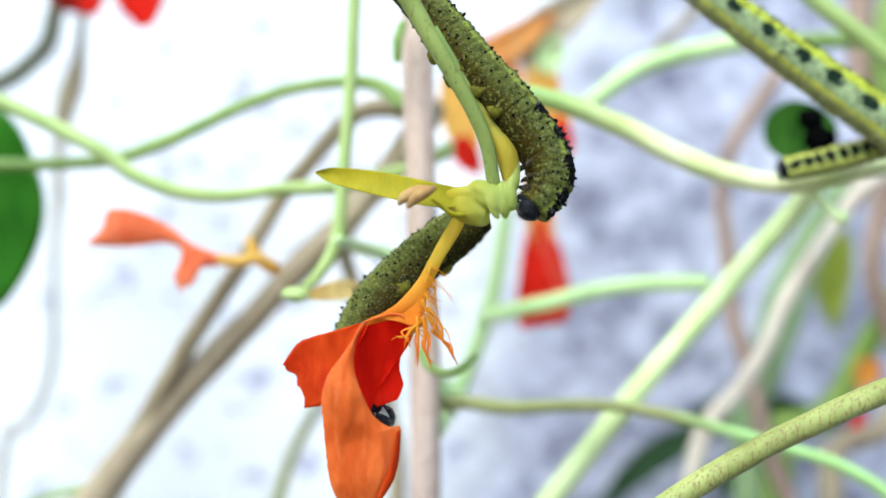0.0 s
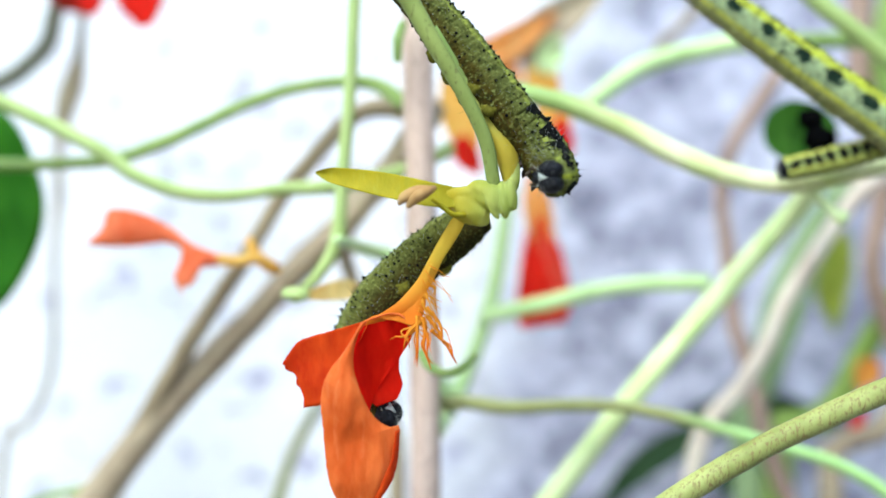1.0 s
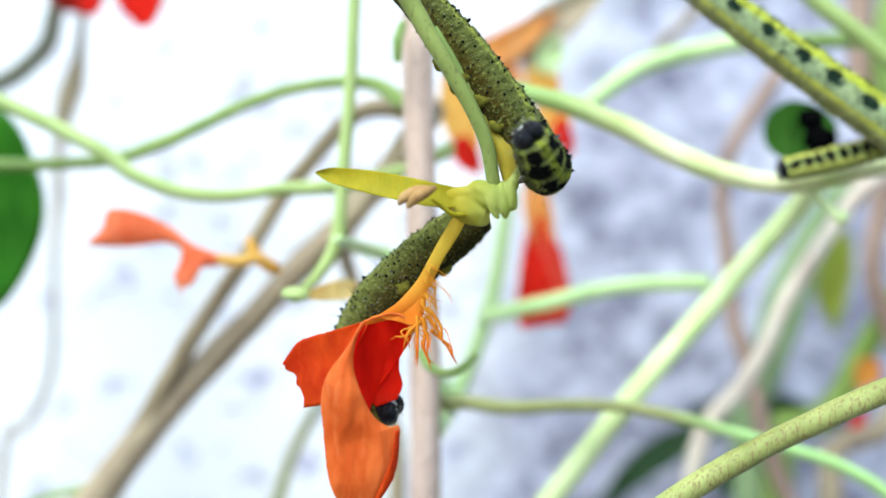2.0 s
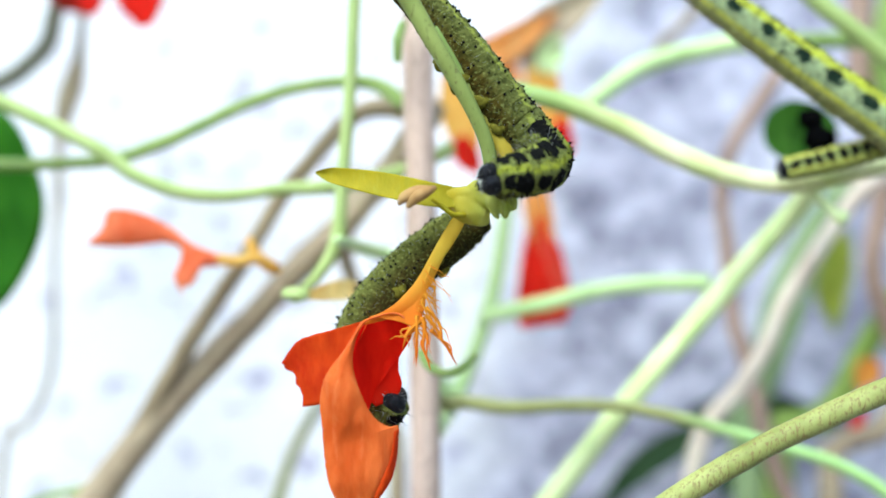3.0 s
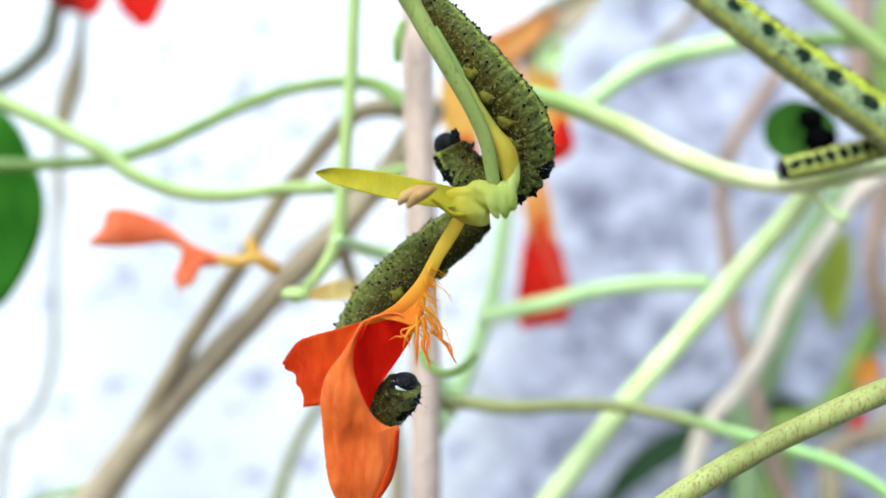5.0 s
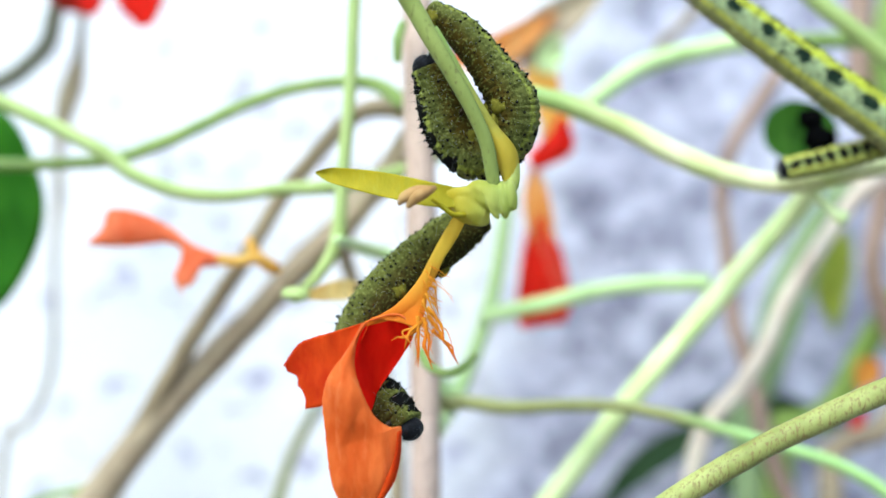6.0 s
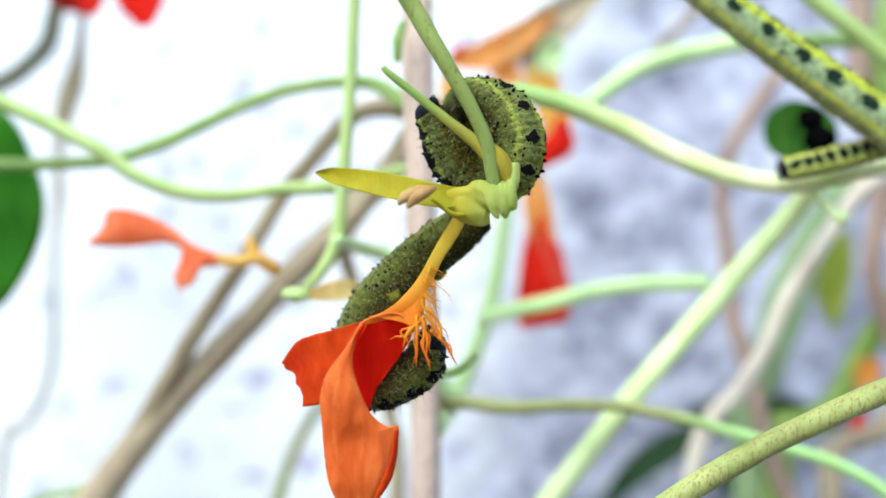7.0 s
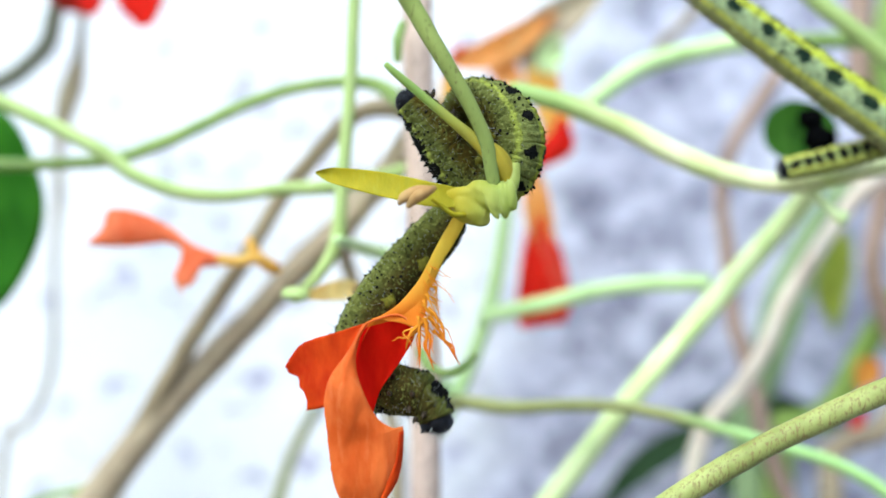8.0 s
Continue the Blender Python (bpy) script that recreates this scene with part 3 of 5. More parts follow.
blob(bm, (5.3, 133.2, 554.6), (1.62, 0.50, 0.44), 9, 0.2, 0.7, (0, 60, 0))
blob(bm, (1.2, 135.4, 555.0), (2.3, 0.8, 1.25), 5, 0.12, 0.6, (0, 20, 0))
for x, z, w, h in ((5.6, 555.5, 0.72, 1.75), (6.6, 555.3, 0.75, 2.0), (7.45, 555.9, 0.68, 1.8)):
    blob(bm, (x, 133.4, z), (w, 0.9, h), x, 0.12, 0.6, (0, -8, 0))
tube(bm, [(7.9, 135.0, 559.5, 0.69), (7.9, 134.8, 558.4, 0.75), (7.6, 134.6, 557.1, 0.87), (6.6, 134.0, 555.7, 0.93)], 10, 24, 0.1)
tube(bm, [(-0.3, 134.8, 556.1, 0.75), (2.1, 134.5, 555.7, 1.25), (4.1, 134.3, 555.8, 1.50)], 12, 20, 0.06, 0, 0.6)
calyx = part("calyx", bm, CALYX, blossom, "lumpy yellow-green calyx")
fuse = calyx.modifiers.new("fuse", "REMESH")
fuse.mode, fuse.voxel_size, fuse.use_smooth_shade = "VOXEL", 0.00012, True
soft = calyx.modifiers.new("soft", "SMOOTH")
soft.factor, soft.iterations = 0.5, 9
bm = bmesh.new()
sheet(bm, [(-14.3, 136.6, 558.7), (-13.2, 136.3, 559.0), (-11.6, 136.0, 559.1), (-6.5, 135.0, 558.5), (-0.9, 134.0, 557.3), (3.8, 134.4, 556.3)],
      [(-14.3, 136.6, 558.45), (-13.2, 136.3, 557.7), (-11.6, 135.8, 557.1), (-6.5, 134.0, 555.7), (-0.9, 133.4, 554.6), (3.8, 134.0, 554.7)], 14, 44, 0.25, -0.22, 0.4, 0, 2)
part("sepal", bm, SEPAL, blossom, "long pointed yellow sepal")
bm = bmesh.new()
tube(bm, [(4.1, 135.4, 554.8, 0.37), (2.6, 133.9, 553.9, 0.40), (1.1, 133.0, 553.8, 0.31), (-0.1, 132.9, 554.7, 0.25), (-1.2, 132.8, 555.5, 0.25)], 10, 30)
part("style", bm, SEPAL, blossom)
bm = bmesh.new()
tube(bm, [(-4.8, 131.0, 554.8, 0.18), (-4.1, 130.5, 555.5, 0.55), (-2.8, 130.5, 556.2, 0.61), (-1.5, 131.0, 556.6, 0.30)], 10, 30, 0.15)
tube(bm, [(-3.8, 130.6, 554.5, 0.24), (-3.0, 130.0, 555.4, 0.60), (-1.9, 130.0, 556.1, 0.60), (-0.9, 131.0, 556.6, 0.30)], 10, 30, 0.15, 5)
part("anther", bm, ANTHER, blossom, "pair of dry pinkish brown anthers")
SPUR_PIVOT = (7.6, 135.0, 557.3)
bm = bmesh.new()
tube(bm, [(-0.9, 133.8, 574.4, 0.30), (-0.3, 133.9, 573.2, 0.42), (0.8, 134.2, 571.3, 0.48), (2.9, 134.6, 567.6, 0.50), (5.2, 135.0, 563.6, 0.74), (6.8, 135.0, 561.0, 1.22), (7.3, 135.0, 559.3, 1.15), (7.4, 134.8, 556.8, 0.56)], 12, 60, 0.06, 3)
spur = part("spur", bm, SPUR, blossom, "long tapering yellow spur", SPUR_PIVOT)

PETAL_PIVOT = (1.9, 135.0, 553.1)
bm = bmesh.new()
tube(bm, [(2.1, 135.0, 553.8, 0.63), (1.0, 135.0, 551.9, 0.75), (-0.8, 135.0, 548.8, 0.75), (-2.5, 135.0, 545.6, 0.85), (-4.2, 135.0, 543.6, 0.95), (-6.4, 135.2, 542.5, 0.50), (-8.7, 135.5, 541.7, 0.31)], 16, 60, 0.22, 2, 0.35)
claw = part("petal", bm, CLAW, blossom, "torn petal with a yellow claw", PETAL_PIVOT)
bm = bmesh.new()
sheet(bm, [(-8.1, 135.5, 542.1), (-12.3, 137.0, 540.8), (-16.0, 138.5, 539.6), (-17.4, 139.0, 538.3), (-18.6, 139.5, 536.6)],
      [(-8.4, 135.0, 541.3), (-10.2, 135.5, 537.5), (-11.5, 137.0, 534.0), (-13.5, 138.0, 532.4), (-15.7, 139.0, 531.9)], 18, 56, 0.2, -0.6, 0.6, 0.014, 3, tatter=0.75)
part("wing", bm, PETAL_RED, claw, "orange red curled petal lobe")
bm = bmesh.new()
sheet(bm, [(-9.0, 134.5, 541.9), (-10.7, 133.5, 538.9), (-12.6, 133.0, 536.2), (-13.3, 133.0, 533.4), (-13.0, 132.6, 530.4), (-12.7, 132.5, 527.3), (-12.1, 132.5, 524.2), (-11.0, 132.8, 522.0), (-9.5, 133.0, 520.1)],
      [(-8.2, 134.5, 542.1), (-9.3, 133.5, 540.3), (-9.7, 132.6, 537.4), (-8.8, 132.0, 534.4), (-7.5, 132.2, 531.8), (-5.8, 132.5, 530.6), (-4.7, 132.8, 530.5), (-5.0, 133.0, 527.5), (-6.9, 133.5, 522.8)], 26, 90, 0.22, 0.9, 0.75, 0.016, 8)
part("lobe", bm, PETAL, claw, "long orange hanging petal lobe")
bm = bmesh.new()
sheet(bm, [(-5.1, 132.2, 530.2), (-5.5, 132.2, 527.2), (-6.6, 132.4, 524.5), (-7.6, 132.8, 522.1)], [(-4.6, 132.8, 530.3), (-4.8, 133.0, 527.1), (-5.4, 133.0, 524.7), (-6.7, 133.0, 522.6)], 6, 24, 0.2, 0.3, 0.2, 0.05, 2)
part("rim", bm, PETAL_RED, claw, "red rolled edge of the petal")
bm = bmesh.new()
sheet(bm, [(-8.9, 135.0, 541.8), (-10.0, 134.6, 538.8), (-10.1, 134.4, 536.3), (-9.0, 134.6, 533.7), (-8.1, 135.0, 531.9)],
      [(-5.3, 135.2, 542.8), (-3.4, 135.8, 540.7), (-4.6, 136.6, 538.1), (-6.0, 137.0, 536.1), (-7.4, 137.0, 534.2)], 18, 48, 0.22, -1.2, 0.6, 0.012, 5)
part("hollow", bm, PETAL_DEEP, claw, "deep red inner face of the petal")
bm = bmesh.new()
tube(bm, [(-8.5, 134.9, 542.0, 0.10), (-5.9, 134.7, 542.8, 0.11), (-4.3, 134.8, 542.4, 0.12), (-3.4, 135.2, 540.6, 0.10)], 8, 30, 0.4, 3)
part("crease", bm, PETAL, claw, "pale folded crease along the petal's top")
bm = bmesh.new()
sheet(bm, [(-1.3, 135.2, 548.4), (-2.4, 135.1, 546.0), (-3.9, 135.0, 544.2), (-5.8, 135.1, 543.1), (-8.1, 135.2, 542.4)], [(-1.1, 135.2, 548.3), (-1.7, 135.0, 545.6), (-2.0, 134.8, 543.2), (-2.9, 134.8, 541.4), (-4.5, 135.0, 541.9)], 12, 40, 0.3, 0.15, 0.8, 0.05, 6)
part("throat", bm, CLAW, claw, "orange flared foot of the petal claw")
FLAP_PIVOT = (-8.8, 137.2, 534.8)
bm = bmesh.new()
sheet(bm, [(-6.0, 137.0, 540.1), (-7.1, 137.4, 536.7), (-8.4, 137.2, 533.5), (-7.4, 137.0, 532.2)],
      [(-3.6, 136.6, 540.7), (-4.7, 137.3, 538.1), (-4.9, 137.7, 536.3), (-4.5, 137.8, 534.6), (-5.1, 137.6, 533.0)], 12, 30, 0.2, 0.0, 0.25, 0.02, 9)
flap = part("flap", bm, PETAL_DEEP, claw, "ragged gnawed petal edge", FLAP_PIVOT)
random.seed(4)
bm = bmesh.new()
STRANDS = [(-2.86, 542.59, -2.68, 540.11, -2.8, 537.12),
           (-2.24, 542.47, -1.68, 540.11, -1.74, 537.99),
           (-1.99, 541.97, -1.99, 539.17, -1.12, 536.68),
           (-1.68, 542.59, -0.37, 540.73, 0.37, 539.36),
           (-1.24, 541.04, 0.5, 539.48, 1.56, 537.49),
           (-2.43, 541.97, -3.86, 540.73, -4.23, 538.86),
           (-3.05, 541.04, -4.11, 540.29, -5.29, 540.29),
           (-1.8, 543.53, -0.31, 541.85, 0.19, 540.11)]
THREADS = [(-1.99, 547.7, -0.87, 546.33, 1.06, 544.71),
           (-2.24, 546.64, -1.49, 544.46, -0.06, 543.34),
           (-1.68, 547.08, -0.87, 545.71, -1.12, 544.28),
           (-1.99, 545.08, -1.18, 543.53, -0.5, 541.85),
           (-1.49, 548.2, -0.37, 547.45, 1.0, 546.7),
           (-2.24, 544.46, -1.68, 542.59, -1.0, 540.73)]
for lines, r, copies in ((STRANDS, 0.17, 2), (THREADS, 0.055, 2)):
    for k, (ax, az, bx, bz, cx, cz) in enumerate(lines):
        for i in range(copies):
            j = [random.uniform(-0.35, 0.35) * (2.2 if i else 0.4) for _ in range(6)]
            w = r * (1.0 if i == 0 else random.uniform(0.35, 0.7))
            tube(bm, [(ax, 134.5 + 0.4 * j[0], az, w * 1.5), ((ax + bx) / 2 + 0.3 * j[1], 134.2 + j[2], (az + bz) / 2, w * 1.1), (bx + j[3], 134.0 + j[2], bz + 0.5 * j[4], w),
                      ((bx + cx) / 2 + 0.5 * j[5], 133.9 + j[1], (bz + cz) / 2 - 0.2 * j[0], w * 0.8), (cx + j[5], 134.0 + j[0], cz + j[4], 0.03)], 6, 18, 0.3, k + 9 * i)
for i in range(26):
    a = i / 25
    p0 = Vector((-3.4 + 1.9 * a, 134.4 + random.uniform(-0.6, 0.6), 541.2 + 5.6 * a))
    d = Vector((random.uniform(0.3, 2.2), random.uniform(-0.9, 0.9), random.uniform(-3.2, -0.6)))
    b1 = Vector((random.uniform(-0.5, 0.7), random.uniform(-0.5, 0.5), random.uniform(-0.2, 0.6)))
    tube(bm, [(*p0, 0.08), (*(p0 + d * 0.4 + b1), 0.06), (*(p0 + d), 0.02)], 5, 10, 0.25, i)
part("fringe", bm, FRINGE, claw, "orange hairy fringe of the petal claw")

# ---- the blossoms behind ----
faded = thing("faded_blossom", (-26.3, 172.0, 549.3), "withered salmon orange nasturtium blossom on a thin stalk", "flower", "blossoms")
bm = bmesh.new()
sheet(bm, [(-50.2, 172.0, 550.9), (-48.2, 172.0, 552.9), (-46.8, 171.0, 555.6), (-42.1, 170.0, 555.0), (-37.8, 170.0, 552.8), (-35.0, 170.0, 550.7), (-30.3, 170.0, 548.8)],
      [(-50.0, 172.0, 550.6), (-46.6, 172.0, 550.3), (-43.2, 171.0, 550.4), (-39.0, 170.0, 550.9), (-36.6, 170.0, 550.1), (-34.6, 170.0, 547.7), (-30.3, 170.0, 547.7)], 10, 44, 0.25, 0.7, 0.6, 0.02, 4)
part("petal", bm, SALMON, faded)
bm = bmesh.new()
sheet(bm, [(-36.2, 169.0, 551.3), (-36.3, 168.0, 548.5), (-37.0, 168.0, 546.0), (-35.8, 168.0, 543.8)], [(-32.3, 169.0, 548.9), (-33.5, 168.0, 547.3), (-34.2, 168.0, 546.0), (-35.0, 168.0, 543.9)], 12, 28, 0.25, 0.4, 1.0, 0.08, 6, tatter=1.6)
part("petal", bm, SALMON, faded)
bm = bmesh.new()
tube(bm, [(-31.5, 170.0, 548.5, 0.71), (-28.7, 170.0, 548.3, 0.71), (-26.1, 171.0, 548.7, 0.87), (-24.3, 172.0, 547.5, 0.96), (-23.2, 173.0, 547.0, 0.48)], 10, 30, 0.3, 2)
tube(bm, [(-27.3, 171.0, 551.7, 0.40), (-26.8, 171.0, 550.1, 0.87), (-25.7, 171.0, 548.5, 0.71)], 10, 20, 0.3, 5)
part("calyx", bm, GOLD, faded)

bud = thing("spent_blossom", (-19.4, 158.0, 544.2), "spent nasturtium blossom with a green calyx and amber spur", "flower", "blossoms")
bm = bmesh.new()
blob(bm, (-19.2, 158.0, 544.1), (1.76, 1.03, 1.03), 2, 0.25, 0.7, (0, 5, 0))
part("calyx", bm, PALE, bud)
bm = bmesh.new()
sheet(bm, [(-18.0, 159.0, 544.2), (-15.5, 160.0, 545.5), (-13.0, 161.0, 546.0), (-10.7, 162.0, 545.4)], [(-17.6, 159.0, 543.4), (-15.2, 160.0, 543.2), (-12.6, 161.0, 543.3), (-10.7, 162.0, 544.2)], 10, 28, 0.25, -0.3, 0.9, 0.05, 7, tatter=1.2)
part("petal", bm, DRY, bud)

centre = thing("scarlet_blossom", (16.1, 196.8, 578.4), "red and amber nasturtium blossom with narrow petals", "flower", "blossoms")
blade(centre, PEACH, [(1.4, 196.8, 580.0), (6.9, 196.8, 581.3), (12.0, 196.8, 583.9), (18.4, 197.2, 588.4)], 5.18, 1, "petal")
blade(centre, OLIVE, [(8.9, 198.1, 580.5), (15.2, 198.1, 584.9), (20.8, 198.1, 588.8), (26.8, 198.1, 592.9)], 6.67, 2, "sepal")
blade(centre, GOLD, [(0.6, 195.8, 578.3), (2.2, 195.8, 572.9), (3.8, 195.8, 567.4), (5.1, 195.8, 562.8)], 5.79, 3, "petal")
blade(centre, SCARLET, [(2.5, 195.4, 568.2), (3.7, 195.4, 565.1), (6.0, 195.4, 561.9)], 4.06, 4, "petal")
blade(centre, SCARLET, [(0.6, 197.7, 580.4), (3.3, 197.7, 581.8), (6.0, 197.7, 580.8)], 2.86, 4, "petal")
blade(centre, GOLD, [(13.8, 196.3, 579.3), (16.5, 196.3, 574.7), (18.3, 196.3, 570.1), (16.1, 196.3, 563.8)], 5.29, 5, "petal")
bm = bmesh.new()
sheet(bm, [(18.3, 195.8, 571.4), (17.1, 195.8, 568.4), (15.1, 195.8, 566.6), (13.4, 195.8, 565.3)], [(19.8, 195.8, 571.0), (21.1, 195.8, 567.8), (20.4, 195.8, 565.1), (14.6, 195.8, 562.3)], 10, 24, 0.3, 0.5, 0.5, 0.02, 6)
part("petal", bm, SCARLET, centre)
blade(centre, PEACH, [(7.7, 197.7, 580.8), (9.7, 197.7, 579.0), (13.0, 197.7, 576.9)], 4.39, 9, "petal")
blade(centre, RUSSET, [(15.4, 198.1, 582.5), (14.8, 198.1, 579.7), (14.2, 198.1, 576.8)], 3.81, 10, "sepal")
blade(centre, GOLD, [(18.4, 197.2, 578.3), (17.2, 197.2, 576.6), (15.7, 197.2, 574.8)], 3.45, 11, "petal")
blade(centre, BRIGHT, [(18.4, 197.7, 584.9), (17.6, 197.7, 581.8), (15.7, 197.7, 577.1)], 4.30, 7, "sepal")
blade(centre, PEACH, [(14.7, 197.2, 562.9), (15.2, 197.2, 557.4), (16.3, 197.7, 551.1), (16.9, 197.7, 547.3)], 4.59, 8, "petal")
bm = bmesh.new()
sheet(bm, [(14.2, 198.6, 555.6), (12.7, 198.6, 548.3), (12.0, 198.6, 540.9), (12.5, 198.6, 537.0)], [(17.0, 198.6, 555.1), (19.5, 198.6, 549.1), (21.0, 198.6, 541.8), (20.0, 198.6, 537.9)], 10, 30, 0.3, 0.8, 0.6, 0.02, 2)
part("petal", bm, SCARLET, centre, "broad scarlet hanging petal")
bm = bmesh.new()
sheet(bm, [(15.8, 198.1, 551.4), (16.4, 198.1, 547.3), (16.2, 198.1, 542.8), (15.2, 198.1, 538.1)], [(17.3, 198.1, 551.9), (19.0, 198.1, 547.8), (20.3, 198.1, 542.8), (19.9, 198.1, 539.0)], 10, 24, 0.25, 0.5, 0.5, 0.02, 4)
part("petal", bm, CORAL, centre, "pale coral half of the hanging petal")

top = thing("red_blossom", (-59.3, 201.2, 593.1), "bright red nasturtium blossom hanging by the wall", "flower", "blossoms")
bm = bmesh.new()
sheet(bm, [(-65.3, 201.2, 602.4), (-65.3, 201.2, 595.9), (-65.1, 201.2, 591.2), (-62.1, 201.2, 589.1)], [(-55.5, 201.2, 602.4), (-55.0, 201.2, 595.9), (-56.0, 201.2, 591.2), (-57.8, 201.2, 588.6)], 10, 24, 0.3, 0.8, 0.8, 0.03, 1)
part("petal", bm, MAROON, top, "dark maroon petal")
bm = bmesh.new()
sheet(bm, [(-56.0, 199.9, 598.4), (-54.7, 199.9, 592.8), (-52.8, 199.9, 589.0), (-49.6, 199.9, 586.1)], [(-44.9, 199.9, 598.4), (-45.6, 199.9, 592.8), (-46.3, 199.9, 589.5), (-47.9, 199.9, 586.7)], 10, 24, 0.3, 0.8, 0.6, 0.02, 2)
part("petal", bm, SCARLET, top)
bm = bmesh.new()
sheet(bm, [(-60.1, 199.4, 596.4), (-60.1, 199.4, 592.7), (-59.6, 199.4, 589.9), (-58.2, 199.4, 588.1)], [(-55.5, 199.4, 596.4), (-55.8, 199.4, 592.7), (-55.8, 199.4, 590.4), (-56.4, 199.4, 588.6)], 8, 20, 0.3, 0.4, 0.4, 0.02, 3)
part("petal", bm, SCARLET, top)

low = thing("orange_blossom", (71.4, 204.4, 529.0), "small orange blossom deep among the stalks", "flower", "blossoms")
blade(low, AMBER, [(72.2, 204.4, 531.9), (71.4, 204.4, 529.0), (69.9, 204.4, 526.2)], 4.60, 3, "petal")
blade(low, SCARLET, [(70.9, 205.3, 522.7), (69.7, 205.3, 521.0), (68.7, 205.3, 519.6)], 2.38, 5, "petal")


# ---- caterpillars ----
def wart(bm, q, n, r, tall):
    """A small black bump on the skin with a blunt tip."""
    s = n.orthogonal().normalized()
    t = n.cross(s)
    rows = [[bm.verts.new((q + n * h + (s * math.cos(k * math.pi / 3) + t * math.sin(k * math.pi / 3)) * r * f) * 0.001) for k in range(6)] for h, f in ((-0.05, 1.1), (tall * 0.55, 0.75))]
    tip = bm.verts.new((q + n * tall) * 0.001)
    for k in range(6):
        j = (k + 1) % 6
        bm.faces.new((rows[0][k], rows[0][j], rows[1][j], rows[1][k])).material_index = 1
        bm.faces.new((rows[1][k], rows[1][j], tip)).material_index = 1


def segment_mesh(name, r, half, mats, seed, spiky, front, folds, fuzz):
    """One body ring along y, back up (z): fine cross folds, rows of black warts, fine pale and dark hairs."""
    rnd = random.Random(seed)
    bm = bmesh.new()
    sides, rows = 26, 15
    rings = []

    def girth(a, s):
        f = 1.01 - 0.035 * s * s
        if abs(s) > 0.8:
            f *= math.sqrt(max(0.0, 1 - ((abs(s) - 0.8) / 0.206) ** 2))
        n = noise.noise(Vector((math.cos(a) * 2.4, s * 2.2, math.sin(a) * 2.4 + seed)))
        return r * f * (1 + 0.007 * math.cos(folds * math.pi * s * 1.7) + 0.06 * n + 0.02 * noise.noise(Vector((math.cos(a) * 7, s * 3, math.sin(a) * 7 + seed)))) * (0.95 if math.cos(a) < -0.4 else 1.0)

    for i in range(rows):
        s = -1 + 2 * i / (rows - 1)
        ring = []
        for k in range(sides):
            a = 2 * math.pi * k / sides
            g = girth(a, s)
            ring.append(bm.verts.new((math.sin(a) * g * 0.001, s * half * 1.7 * 0.001, math.cos(a) * g * 0.001)))
        rings.append(ring)
    for a, b in zip(rings, rings[1:]):
        for k in range(sides):
            bm.faces.new((a[k], b[k], b[(k + 1) % sides], a[(k + 1) % sides]))
    bm.faces.new(rings[0]), bm.faces.new(list(reversed(rings[-1])))
    lines = max(2, round(half / 0.36))
    for j in range(lines):
        for k in range(17):
            if rnd.random() < 0.5:
                continue
            a = -2.5 + 5.0 * (k + rnd.uniform(0.1, 0.9)) / 17
            s = (-1 + 2 * (j + rnd.uniform(0.3, 0.7)) / lines) * 0.6
            n = Vector((math.sin(a), 0, math.cos(a)))
            q = n * girth(a, s) + Vector((0, s * half * 1.7, 0))
            size = rnd.uniform(0.085, 0.19) * min(1.0, r / 2.4)
            tall = size * 1.5
            if not front and abs(a) < 0.9:
                size, tall = size * 1.15, size * rnd.uniform(1.4, 2.4)
            if front and abs(a) < 1.0:
                size, tall = size * 1.15, size * rnd.uniform(1.7, 2.9)
            wart(bm, q, n, size, tall)
            lean = Vector((rnd.uniform(-0.5, 0.5), rnd.uniform(-0.5, 0.5), rnd.uniform(-0.4, 0.4)))
            if rnd.random() < 0.8:
                cone(bm, q, q + (n + lean * 0.8) * rnd.uniform(0.4, 1.2) * spiky, 0.026, sides=3, index=2 if rnd.random() < 0.5 else 1)
    for k in range(int(fuzz)):
        a = rnd.choice((-1, 1)) * rnd.uniform(0.9, 2.7)
        s = rnd.uniform(-0.6, 0.6)
        n = Vector((math.sin(a), 0, math.cos(a)))
        q = n * girth(a, s) + Vector((0, s * half * 1.7, 0))
        lean = Vector((rnd.uniform(-0.7, 0.7), rnd.uniform(-0.9, 0.9), rnd.uniform(-0.7, 0.7)))
        cone(bm, q, q + (n * 0.8 + lean) * rnd.uniform(0.4, 1.0) * spiky, 0.014, sides=3, index=2)
    return finish(name, bm, mats)


def finish(name, bm, mats):
    bmesh.ops.recalc_face_normals(bm, faces=bm.faces)
    me = bpy.data.meshes.new(name)
    bm.to_mesh(me)
    bm.free()
    for m in mats:
        me.materials.append(m)
    for f in me.polygons:
        f.use_smooth = True
    return me


